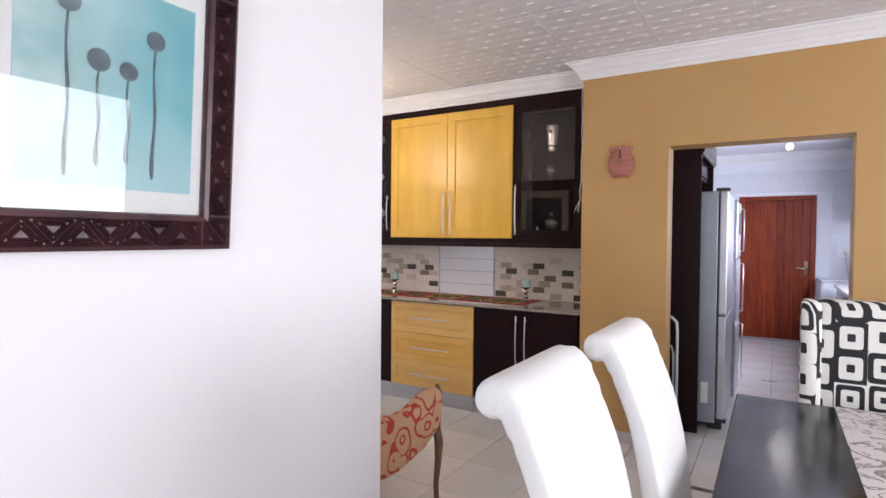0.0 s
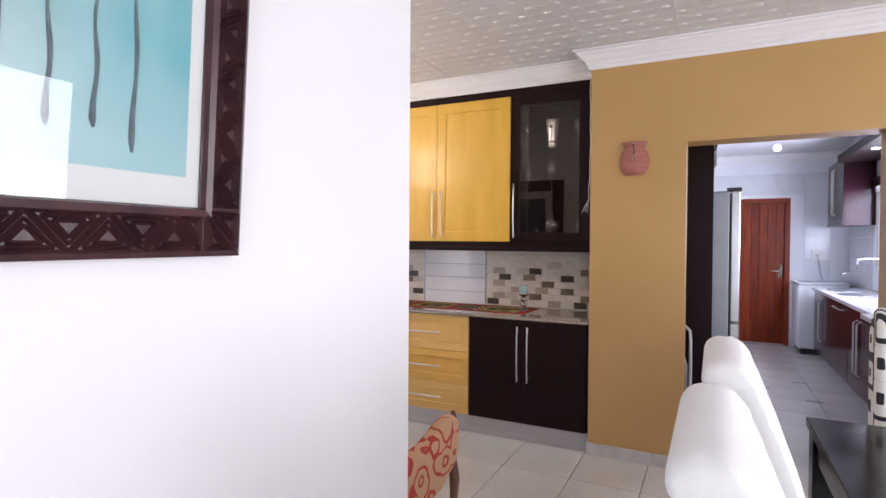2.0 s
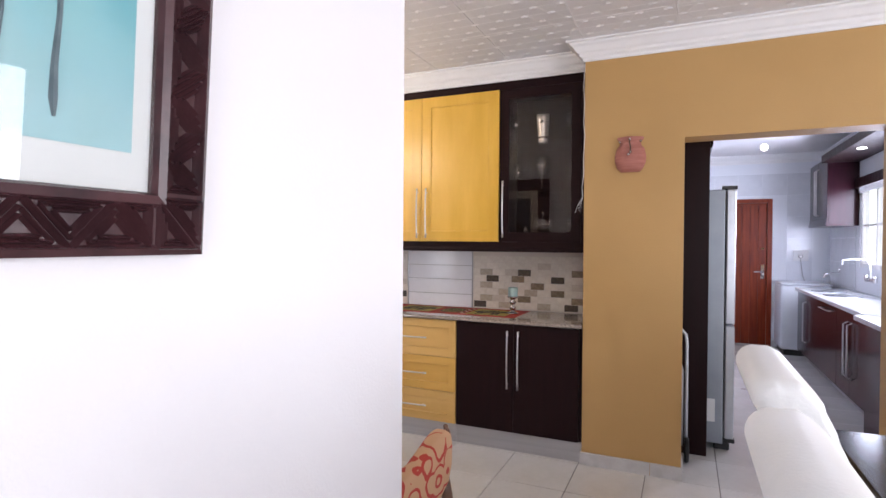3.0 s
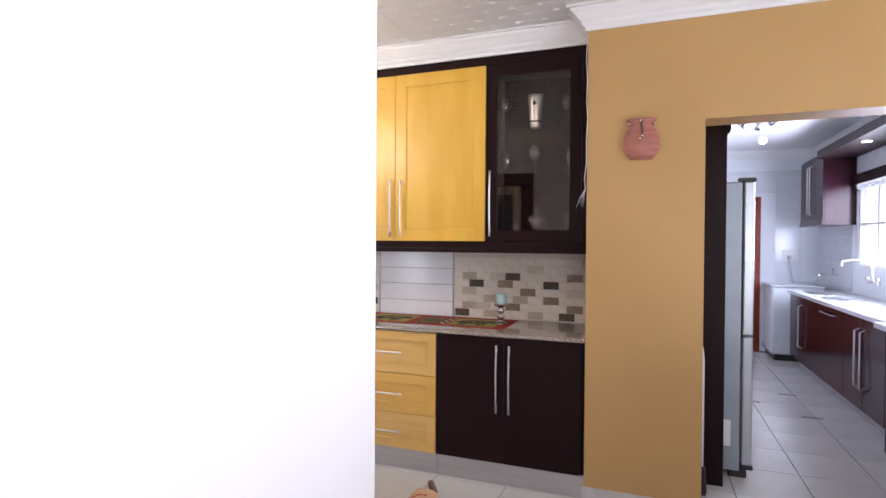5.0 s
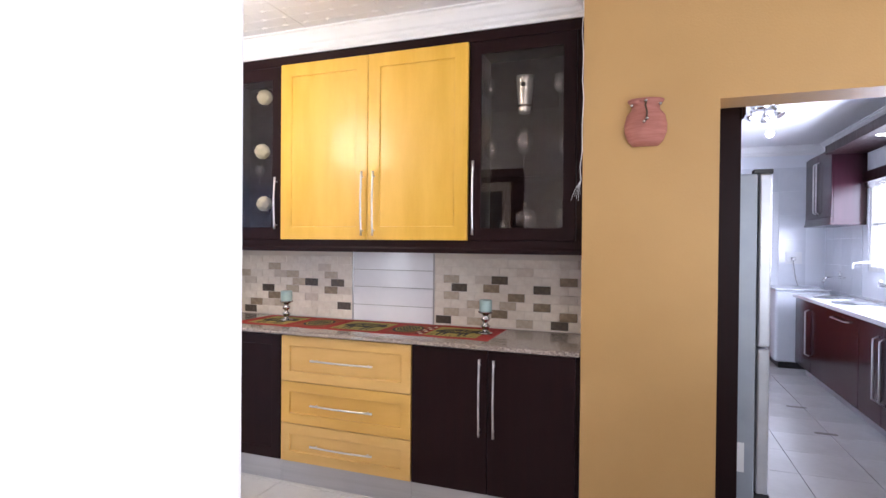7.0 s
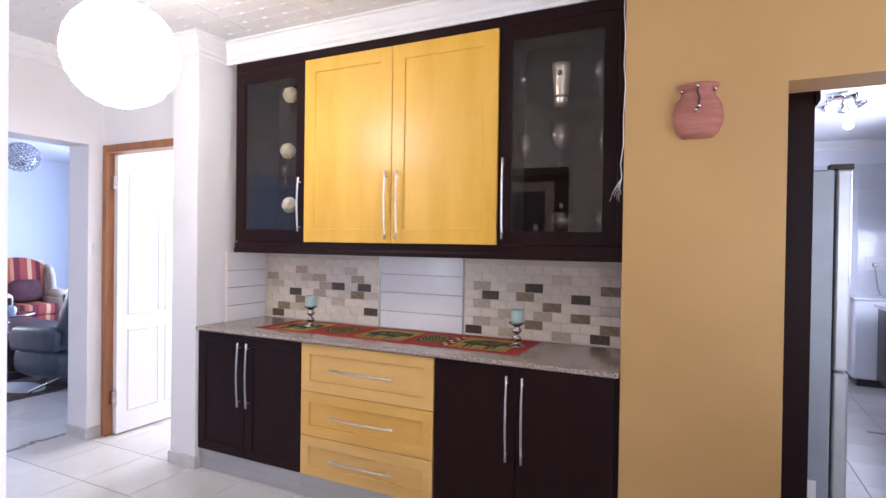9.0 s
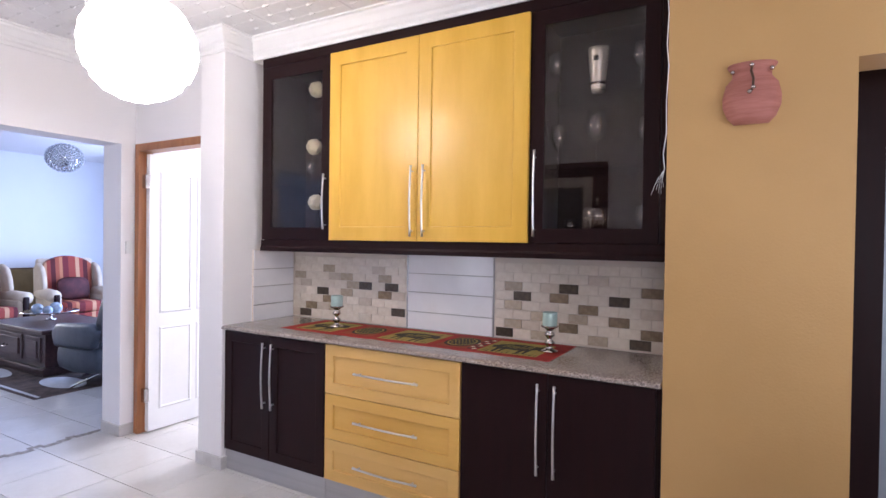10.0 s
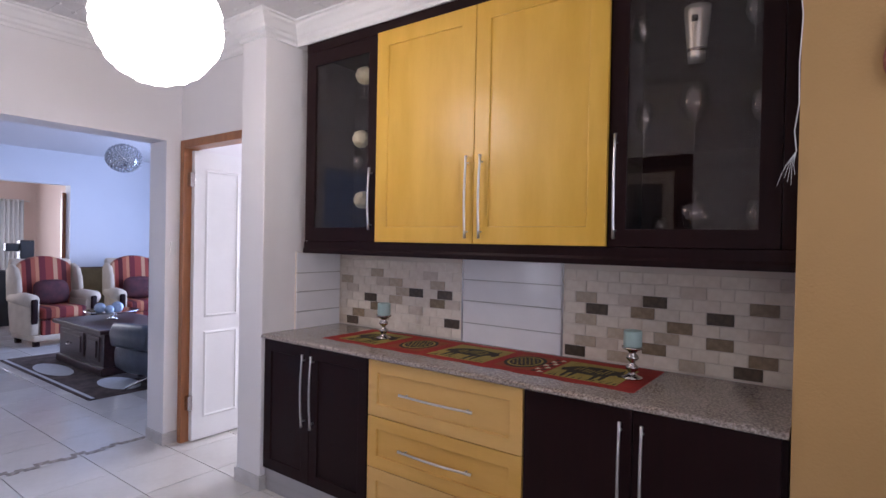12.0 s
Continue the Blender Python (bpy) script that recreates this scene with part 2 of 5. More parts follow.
def scroll_cloth():
    """Buff cloth with curling red scrolls."""
    m, nt, p = nodes_of("red_scroll_cloth")
    vec = coords(nt, (1, 1, 1))
    warp = nt.nodes.new("ShaderNodeTexNoise")
    warp.inputs["Scale"].default_value = 7
    nt.links.new(vec, warp.inputs["Vector"])
    vo = nt.nodes.new("ShaderNodeTexVoronoi")
    vo.inputs["Scale"].default_value = 9
    nt.links.new(vec, vo.inputs["Vector"])
    s = math_node(nt, "ADD", math_node(nt, "MULTIPLY", vo.outputs["Distance"], 17), math_node(nt, "MULTIPLY", warp.outputs["Fac"], 11))
    ink = math_node(nt, "GREATER_THAN", math_node(nt, "SINE", s), 0.62)
    nt.links.new(mix_color(nt, ink, (0.50, 0.29, 0.16), (0.40, 0.035, 0.02)), p.inputs["Base Color"])
    p.inputs["Roughness"].default_value = 0.8
    bump(nt, p, ink, 0.3, 0.001)
    return m


def striped_cloth():
    """Upholstery with upright stripes in red, wine and buff."""
    m, nt, p = nodes_of("red_striped_cloth")
    x, y, z = object_axes(nt, (1, 1, 1))
    ramp = nt.nodes.new("ShaderNodeValToRGB")
    ramp.color_ramp.interpolation = "CONSTANT"
    marks = [(0, (0.30, 0.05, 0.035)), (0.22, (0.55, 0.30, 0.17)), (0.34, (0.30, 0.05, 0.035)), (0.46, (0.09, 0.012, 0.016)), (0.60, (0.36, 0.09, 0.05)), (0.72, (0.50, 0.20, 0.10)), (0.82, (0.16, 0.02, 0.025))]
    el = ramp.color_ramp.elements
    el[0].position, el[0].color = 0, (*marks[0][1], 1)
    el[1].position, el[1].color = marks[1][0], (*marks[1][1], 1)
    for pos, c in marks[2:]:
        e = el.new(pos)
        e.color = (*c, 1)
    nt.links.new(math_node(nt, "FRACT", math_node(nt, "MULTIPLY", y, 2.3)), ramp.inputs[0])
    nt.links.new(ramp.outputs[0], p.inputs["Base Color"])
    p.inputs["Roughness"].default_value = 0.85
    return m


def marbled_cloth():
    m, nt, p = nodes_of("grey_feather_print_cloth")
    vec = coords(nt, (1, 1, 1))
    n = nt.nodes.new("ShaderNodeTexNoise")
    n.inputs["Scale"].default_value, n.inputs["Detail"].default_value, n.inputs["Distortion"].default_value = 6, 6, 2.5
    nt.links.new(vec, n.inputs["Vector"])
    s = math_node(nt, "SINE", math_node(nt, "MULTIPLY", n.outputs["Fac"], 34))
    r = nt.nodes.new("ShaderNodeMapRange")
    r.inputs["From Min"].default_value, r.inputs["From Max"].default_value = 0.55, 0.95
    nt.links.new(s, r.inputs["Value"])
    nt.links.new(mix_color(nt, r.outputs[0], (0.62, 0.57, 0.55), (0.14, 0.12, 0.12)), p.inputs["Base Color"])
    p.inputs["Roughness"].default_value = 0.5
    return m


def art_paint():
    """Washes of teal on paper, paled on the left for window reflection, and paler towards the bottom."""
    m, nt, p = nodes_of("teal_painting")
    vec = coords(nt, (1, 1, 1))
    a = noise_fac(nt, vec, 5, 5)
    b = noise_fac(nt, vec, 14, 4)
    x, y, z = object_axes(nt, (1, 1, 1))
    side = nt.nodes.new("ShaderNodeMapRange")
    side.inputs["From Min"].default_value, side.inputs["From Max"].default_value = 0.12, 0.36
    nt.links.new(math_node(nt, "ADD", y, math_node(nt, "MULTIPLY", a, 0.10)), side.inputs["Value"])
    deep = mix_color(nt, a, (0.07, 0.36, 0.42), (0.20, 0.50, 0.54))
    # pale tones here put the glass's window reflection into the paint
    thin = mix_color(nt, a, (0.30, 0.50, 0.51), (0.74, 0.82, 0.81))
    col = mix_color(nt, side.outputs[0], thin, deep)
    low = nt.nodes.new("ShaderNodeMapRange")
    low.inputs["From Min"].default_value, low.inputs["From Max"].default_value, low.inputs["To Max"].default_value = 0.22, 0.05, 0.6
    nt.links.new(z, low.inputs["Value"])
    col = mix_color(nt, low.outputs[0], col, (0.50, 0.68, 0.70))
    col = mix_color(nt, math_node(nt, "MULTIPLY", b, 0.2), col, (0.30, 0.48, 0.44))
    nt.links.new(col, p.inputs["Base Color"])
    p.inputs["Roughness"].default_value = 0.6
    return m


M.update(
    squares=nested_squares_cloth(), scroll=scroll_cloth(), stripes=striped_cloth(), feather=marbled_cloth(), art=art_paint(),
    cream=surface("cream_upholstery", (0.60, 0.49, 0.36), (0.68, 0.57, 0.44), 0.8, scale=8, fine=200, relief=0.3),
    wine=surface("dark_wine_cushion_cloth", (0.05, 0.015, 0.02), (0.10, 0.025, 0.03), 0.8, scale=12),
    blue_leather=surface("dark_blue_grey_leather", (0.035, 0.045, 0.065), (0.06, 0.075, 0.10), 0.35, scale=10, fine=90, relief=0.5),
    rug=surface("dark_patterned_rug", (0.035, 0.022, 0.02), (0.12, 0.08, 0.07), 0.95, scale=9, fine=120, relief=0.6),
    rug_pale=surface("pale_rug_oval", (0.55, 0.56, 0.58), (0.62, 0.63, 0.65), 0.95, scale=20, fine=120, relief=0.5),
    stone_dark=surface("dark_brown_stone_tile", (0.050, 0.034, 0.022), (0.10, 0.073, 0.048), 0.3, scale=40, random=0.25),
    stone_mid=surface("brown_stone_tile", (0.19, 0.135, 0.080), (0.32, 0.24, 0.155), 0.3, scale=28, random=0.15),
    stone_tan=surface("tan_stone_tile", (0.42, 0.335, 0.245), (0.52, 0.435, 0.335), 0.3, scale=35, random=0.08),
    stone_cream=surface("cream_stone_tile", (0.70, 0.615, 0.52), (0.79, 0.715, 0.62), 0.28, scale=22, random=0.05),
    stone_beige=surface("pale_beige_stone_tile", (0.56, 0.47, 0.385), (0.64, 0.555, 0.47), 0.28, scale=22, random=0.06),
    splash_grout=surface("pale_tile_grout", (0.66, 0.58, 0.50), (0.72, 0.645, 0.565), 0.8, relief=0),
    runner_red=surface("red_woven_cloth", (0.31, 0.014, 0.010), (0.40, 0.024, 0.014), 0.85, scale=30, fine=300, relief=0.4),
    runner_yellow=surface("olive_yellow_cloth", (0.33, 0.25, 0.05), (0.42, 0.33, 0.08), 0.85, scale=40, fine=300, relief=0.3),
    runner_brown=surface("rust_brown_cloth", (0.28, 0.05, 0.015), (0.34, 0.07, 0.02), 0.85, scale=40),
    runner_black=surface("black_printed_cloth", (0.02, 0.015, 0.01), (0.04, 0.03, 0.018), 0.85, scale=60),
    vase=surface("pale_polished_metal", (0.86, 0.85, 0.80), (0.90, 0.89, 0.85), 0.22, 0.6, relief=0),
    candle=surface("pale_sea_green_wax", (0.36, 0.50, 0.47), (0.43, 0.56, 0.53), 0.45, relief=0.05),
    pewter=surface("tarnished_pewter", (0.40, 0.36, 0.34), (0.55, 0.50, 0.47), 0.2, 1.0, scale=30, relief=0.1),
    flower=surface("cream_paper_flowers", (0.66, 0.65, 0.44), (0.78, 0.77, 0.58), 0.8, scale=30),
    curtain=surface("sheer_white_curtain", (0.75, 0.78, 0.80), (0.8, 0.82, 0.85), 0.9, relief=0),
    worktop=surface("pale_polished_worktop", (0.62, 0.62, 0.63), (0.72, 0.72, 0.73), 0.12, scale=40),
    kitchen_tile=surface("glossy_white_wall_tile", (0.66, 0.68, 0.72), (0.72, 0.74, 0.78), 0.16, scale=5, random=0.02),
    leg_wood=surface("dark_walnut", (0.08, 0.035, 0.018), (0.14, 0.06, 0.03), 0.3, scale=8, coat=0.2),
    spoon=surface("grey_ink_wash", (0.05, 0.085, 0.105), (0.15, 0.20, 0.22), 0.6, scale=30, relief=0),
    crystal=surface("crystal_beads", (0.45, 0.47, 0.50), (0.7, 0.72, 0.75), 0.12, 0.8, scale=40, relief=0),
    sink=surface("stainless_sink", (0.55, 0.57, 0.6), (0.65, 0.67, 0.7), 0.3, 0.9, relief=0),
    ball=surface("bluish_lustre_glass", (0.22, 0.28, 0.36), (0.40, 0.46, 0.54), 0.15, 0.3, scale=20, relief=0),
    chest=surface("dark_brown_varnished_wood", (0.030, 0.014, 0.016), (0.060, 0.028, 0.030), 0.3, scale=6, stretch=(1, 5, 5), fine=60),
    dado=surface("olive_brown_panel", (0.20, 0.14, 0.06), (0.26, 0.19, 0.09), 0.5, scale=6),
)


# ---- helpers for building ----
def part(name, bm, material, parent, label="", bevel=0.0, smooth=False, kind=""):
    """One mesh object under a thing, from a bmesh in the thing's own axes."""
    me = bpy.data.meshes.new(name)
    bm.to_mesh(me)
    bm.free()
    for mt in material if isinstance(material, (list, tuple)) else (material,):
        me.materials.append(mt)
    ob = new(name, me)
    if parent is not None:
        ob.parent = parent
    if smooth:
        for poly in me.polygons:
            poly.use_smooth = True
    if bevel:
        bv = ob.modifiers.new("bevel", "BEVEL")
        bv.width, bv.segments, bv.limit_method = bevel, 2, "ANGLE"
    return tagged(ob, label=label, kind=kind)


def thing(name, at, label, category, group="", rz=0):
    ob = new(name)
    ob.matrix_world = pose(*at, 0, 0, rz)
    return tagged(ob, label, category, group)


def box(x0, x1, y0, y1, z0, z1, bm=None):
    bm = bm or bmesh.new()
    v = [bm.verts.new((x, y, z)) for x in (x0, x1) for y in (y0, y1) for z in (z0, z1)]
    for f in ((0, 1, 3, 2), (4, 6, 7, 5), (0, 4, 5, 1), (2, 3, 7, 6), (0, 2, 6, 4), (1, 5, 7, 3)):
        bm.faces.new([v[i] for i in f])
    return bm


def structure(name, bm, material, bevel=0.0):
    return part(name, bm, material, None, bevel=bevel, kind="structure")


def lathe(profile, segments=24, at=(0, 0, 0), bm=None, squash=1.0, cap=True):
    """Profile of (radius, z) turned about z."""
    bm = bm or bmesh.new()
    rings = []
    for r, z in profile:
        rings.append([bm.verts.new((at[0] + r * math.cos(2 * math.pi * k / segments), at[1] + squash * r * math.sin(2 * math.pi * k / segments), at[2] + z)) for k in range(segments)])
    for a, b in zip(rings, rings[1:]):
        for k in range(segments):
            j = (k + 1) % segments
            bm.faces.new((a[k], a[j], b[j], b[k]))
    if cap:
        bm.faces.new(rings[0][::-1])
        bm.faces.new(rings[-1])
    return bm


def tube(points, radius, segments=8, bm=None):
    """A round bar through points; radius may be a list."""
    bm = bm or bmesh.new()
    pts = [Vector(p) for p in points]
    radii = radius if isinstance(radius, (list, tuple)) else [radius] * len(pts)
    rings, up = [], Vector((0, 0, 1))
    for i, p in enumerate(pts):
        d = (pts[min(i + 1, len(pts) - 1)] - pts[max(i - 1, 0)]).normalized()
        if abs(d.dot(up)) > 0.95:
            up = Vector((1, 0, 0)) if abs(d.x) < 0.9 else Vector((0, 1, 0))
        a = d.cross(up).normalized()
        b = a.cross(d)
        up = b
        rings.append([bm.verts.new(p + radii[i] * (a * math.cos(2 * math.pi * k / segments) + b * math.sin(2 * math.pi * k / segments))) for k in range(segments)])
    for a, b in zip(rings, rings[1:]):
        for k in range(segments):
            j = (k + 1) % segments
            bm.faces.new((a[k], a[j], b[j], b[k]))
    bm.faces.new(rings[0][::-1])
    bm.faces.new(rings[-1])
    bmesh.ops.recalc_face_normals(bm, faces=bm.faces)
    return bm


def prism(outline, axis, a, b, bm=None):
    """An outline of (u, v) drawn out along axis from a to b."""
    bm = bm or bmesh.new()
    put = {"x": lambda u, v, w: (w, u, v), "y": lambda u, v, w: (u, w, v), "z": lambda u, v, w: (u, v, w)}[axis]
    lo, hi = [bm.verts.new(put(u, v, a)) for u, v in outline], [bm.verts.new(put(u, v, b)) for u, v in outline]
    n = len(outline)
    for k in range(n):
        j = (k + 1) % n
        bm.faces.new((lo[k], lo[j], hi[j], hi[k]))
    bm.faces.new(lo[::-1])
    bm.faces.new(hi)
    bmesh.ops.recalc_face_normals(bm, faces=bm.faces)
    return bm


def sweep(path, profile, closed=False, bm=None):
    """A moulding: profile of (out, up) carried along a flat path of (x, y, z), mitred at the corners. out is to the path's right."""
    bm = bm or bmesh.new()
    pts, n, rings = [Vector(p) for p in path], len(path), []
    for i, p in enumerate(pts):
        before = pts[i - 1] if (i or closed) else None
        after = pts[(i + 1) % n] if (i < n - 1 or closed) else None
        ds = [(p - before).normalized()] if before else []
        ds += [(after - p).normalized()] if after else []
        ns = [Vector((d.y, -d.x, 0)) for d in ds]
        m = sum(ns, Vector()).normalized()
        m /= max(0.3, m.dot(ns[0]))
        rings.append([bm.verts.new(p + m * u + Vector((0, 0, v))) for u, v in profile])
    pairs = list(zip(rings, rings[1:])) + ([(rings[-1], rings[0])] if closed else [])
    k = len(profile)
    for a, b in pairs:
        for q in range(k):
            bm.faces.new((a[q], a[(q + 1) % k], b[(q + 1) % k], b[q]))
    if not closed:
        bm.faces.new(rings[0])
        bm.faces.new(rings[-1][::-1])
    bmesh.ops.recalc_face_normals(bm, faces=bm.faces)
    return bm


# ---- structure ----
CEIL, KC = 2.73, 2.70
TOP = CEIL + 0.05
structure("floor", box(-14, 3.7, -2.7, 9.6, -0.2, -0.008), M["grout"])
structure("ground", box(-80, 80, -80, 80, -0.5, -0.21), surface("dry_paved_ground", (0.25, 0.22, 0.19), (0.35, 0.31, 0.27), 0.8, scale=0.8))


def wall_with_holes(name, axis, a, b, near, far, top, holes, material):
    """A wall along axis from a to b, between near and far across it, with holes of (from, to, sill, head)."""
    bm = bmesh.new()

    def put(u0, u1, z0, z1):
        if u1 - u0 > 1e-4 and z1 - z0 > 1e-4:
            if axis == "x":
                box(u0, u1, near, far, z0, z1, bm)
            else:
                box(near, far, u0, u1, z0, z1, bm)
    at = a
    for u0, u1, sill, head in sorted(holes):
        put(at, u0, 0, top)
        put(u0, u1, 0, sill)
        put(u0, u1, head, top)
        at = u1
    put(at, b, 0, top)
    bmesh.ops.remove_doubles(bm, verts=bm.verts, dist=1e-5)
    return structure(name, bm, material)


PX, PY = -0.138, 1.82
structure("wall_partition", box(PX - 0.2, PX, -2.5, PY, 0, TOP), M["wall"], bevel=0.012)
structure("wall_partition_return", box(-2.4, PX - 0.201, PY - 0.2, PY, 0, TOP), M["wall"])
wall_with_holes("wall_mustard", "x", 0.0, 3.5, 4.02, 4.22, TOP, [(0.594, 1.615, 0, 2.086)], M["mustard"])
structure("wall_behind_cabinets", box(-2.572, 0.0, 4.61, 4.8, 0, TOP), M["wall"])
structure("wall_beside_cabinets", box(0.0, 0.2, 4.22, 4.8, 0, TOP), M["wall"])
structure("wall_column", box(-2.80, -2.572, 4.0, 4.8, 0, TOP), M["wall"], bevel=0.006)
wall_with_holes("wall_hall", "x", -3.68, -2.80, 4.10, 4.25, TOP, [(-3.665, -2.82, 0, 2.135)], M["wall"])
wall_with_holes("wall_lounge_opening", "y", -2.5, 4.3, -3.91, -3.68, TOP, [(-1.8, -0.2, 0.7, 2.2), (1.2, 3.995, 0, 2.125)], M["wall"])
wall_with_holes("wall_south", "x", -3.97, 3.7, -2.7, -2.5, TOP, [(1.1, 2.7, 0.75, 2.15)], M["wall"])
wall_with_holes("wall_east", "y", -2.5, 4.22, 3.5, 3.7, TOP, [(0.45, 2.65, 0.7, 2.2)], M["wall"])
wall_with_holes("wall_kitchen_east", "y", 4.22, 9.5, 2.40, 2.48, TOP, [(5.9, 7.93, 1.19, 2.13)], M["wall_blue"])
wall_with_holes("wall_kitchen_north", "x", -1.2, 2.40, 9.30, 9.5, TOP, [(0.765, 1.717, 0, 2.085)], M["wall_blue"])
structure("wall_kitchen_west", box(-1.4, -1.2, 4.8, 9.5, 0, TOP), M["wall_blue"])
structure("ceiling_kitchen", box(-1.4, 2.5, 4.22, 9.5, KC, TOP + 0.15), M["ceil"])
wall_with_holes("wall_lounge_far", "y", 0.0, 7.6, -9.7, -9.5, TOP, [(2.6, 5.44, 0, 2.23)], M["wall_blue"])
wall_with_holes("wall_lounge_north", "x", -9.7, -3.9, 7.4, 7.6, TOP, [(-7.7, -5.5, 0.75, 2.2)], M["wall_blue"])
structure("wall_lounge_south", box(-9.7, -3.97, 0.0, 0.2, 0, TOP), M["wall_blue"])
structure("ceiling_lounge", box(-9.7, -3.97, 0.0, 7.6, CEIL, CEIL + 0.15), M["ceil"])
structure("wall_bedroom_west", box(-3.97, -3.80, 4.3, 7.6, 0, TOP), M["wall"])
wall_with_holes("wall_bedroom_north", "x", -3.80, -1.4, 7.0, 7.2, TOP, [(-3.6, -2.7, 0.9, 2.1)], M["wall"])
structure("wall_bedroom_east", box(-2.0, -1.4, 4.8, 7.2, 0, TOP), M["wall"])
structure("ceiling_bedroom", box(-3.97, -1.4, 4.80, 7.2, CEIL, CEIL + 0.15), M["ceil"])
wall_with_holes("wall_far_room_west", "y", 0.0, 7.6, -13.7, -13.5, TOP, [(4.2, 5.9, 0.9, 2.15)], M["pink"])
structure("wall_far_room_north", box(-13.5, -9.7, 6.2, 6.4, 0, TOP), M["pink"])
structure("wall_far_room_south", box(-13.5, -9.7, 1.0, 1.2, 0, TOP), M["pink"])
structure("ceiling_far_room", box(-13.7, -9.7, 0.0, 7.6, CEIL, CEIL + 0.15), M["ceil"])


def pressed_ceiling(name, x0, x1, y0, y1, z):
    """A slab with rows of small lozenges and the ridges between them, and a joint each 0.6 m."""
    vs, fs = [], []

    def add(pts, faces):
        k = len(vs)
        vs.extend(pts)
        fs.extend([tuple(k + i for i in f) for f in faces])
    add([(x, y, w) for x in (x0, x1) for y in (y0, y1) for w in (z, z + 0.15)], [(0, 1, 3, 2), (4, 6, 7, 5), (0, 4, 5, 1), (2, 3, 7, 6), (0, 2, 6, 4), (1, 5, 7, 3)])

    def ridge(ax, ay, bx, by, w, d):
        dx, dy = bx - ax, by - ay
        length = math.hypot(dx, dy)
        nx, ny = -dy / length * w, dx / length * w
        e = z + 0.001
        add([(ax - nx, ay - ny, e), (ax + nx, ay + ny, e), (ax, ay, z - d), (bx - nx, by - ny, e), (bx + nx, by + ny, e), (bx, by, z - d)], [(0, 2, 5, 3), (1, 4, 5, 2), (0, 1, 2), (3, 5, 4)])
    px, py = 0.15, 0.10
    ni, nj = int((x1 - x0) / px) + 1, int((y1 - y0) / py) + 1
    for j in range(nj):
        y = y0 + 0.05 + j * py
        for i in range(ni):
            x = x0 + 0.05 + i * px + (0.5 * px if j % 2 else 0)
            if x > x1 - 0.05 or y > y1 - 0.05:
                continue
            a, b, d = 0.032, 0.017, 0.007
            add([(x - a, y, z + 0.001), (x, y - b, z + 0.001), (x + a, y, z + 0.001), (x, y + b, z + 0.001), (x - 0.3 * a, y, z - d), (x, y - 0.3 * b, z - d), (x + 0.3 * a, y, z - d), (x, y + 0.3 * b, z - d)], [(0, 4, 5, 1), (1, 5, 6, 2), (2, 6, 7, 3), (3, 7, 4, 0), (4, 7, 6, 5)])
            ridge(x + a, y, x + px - a, y, 0.003, 0.0011)
            ridge(x + 0.5 * a, y + 0.5 * b, x + 0.5 * px - 0.5 * a, y + py - 0.5 * b, 0.0026, 0.0008)
            ridge(x - 0.5 * a, y + 0.5 * b, x - 0.5 * px + 0.5 * a, y + py - 0.5 * b, 0.0026, 0.0008)
    for k in range(-8, 8):
        x = 0.0 + 0.55 * k
        if x0 < x < x1:
            ridge(x, y0, x, y1, 0.005, 0.003)
    for k in range(-6, 9):
        y = 3.62 - 0.61 * k
        if y0 < y < y1:
            ridge(x0, y, x1, y, 0.004, 0.002)
    me = bpy.data.meshes.new(name)
    me.from_pydata(vs, [], fs)
    me.materials.append(M["ceil"])
    tagged(new(name, me), kind="structure")


pressed_ceiling("ceiling", -3.97, 3.7, -2.7, 4.8, CEIL)

CORNICE = [(-0.004, -0.118), (0.012, -0.118), (0.014, -0.100), (0.030, -0.088), (0.034, -0.072), (0.046, -0.064), (0.068, -0.036), (0.084, -0.024), (0.088, -0.012), (0.106, -0.010), (0.106, 0.004), (-0.004, 0.004)]
structure("cornice_living", sweep([(0.0, 4.02, CEIL), (0.0, 4.225, CEIL), (-2.572, 4.225, CEIL), (-2.572, 4.0, CEIL), (-2.80, 4.0, CEIL), (-2.80, 4.10, CEIL), (-3.68, 4.10, CEIL), (-3.68, -2.5, CEIL), (PX - 0.2, -2.5, CEIL), (PX - 0.2, PY - 0.2, CEIL), (-2.4, PY - 0.2, CEIL), (-2.4, PY, CEIL), (PX, PY, CEIL), (PX, -2.5, CEIL), (3.5, -2.5, CEIL), (3.5, 4.02, CEIL)][::-1], CORNICE, closed=True), M["plaster"])
structure("bulkhead_over_cabinets", box(-2.572, 0.0, 4.225, 4.61, 2.612, CEIL), M["plaster"])
structure("cornice_kitchen", sweep([(2.40, 4.22, KC), (2.40, 9.30, KC), (-1.2, 9.30, KC), (-1.2, 4.8, KC)][::-1], CORNICE), M["plaster"])

SK = [(-0.002, 0.0), (0.010, 0.0), (0.010, 0.076), (0.006, 0.080), (-0.002, 0.080)]


def skirting(name, path):
    structure(name, sweep(path[::-1], SK), M["skirt"])


skirting("skirting_mustard", [(0.594, 4.2, 0), (0.594, 4.02, 0), (0.42, 4.02, 0)])
skirting("skirting_mustard_b", [(0.417, 4.02, 0), (0.0, 4.02, 0), (0.0, 4.06, 0)])
skirting("skirting_column", [(-2.572, 4.036, 0), (-2.572, 4.0, 0), (-2.80, 4.0, 0), (-2.80, 4.10, 0)])
skirting("skirting_pier", [(-3.68, 4.09, 0), (-3.68, 3.995, 0), (-3.91, 3.995, 0)])
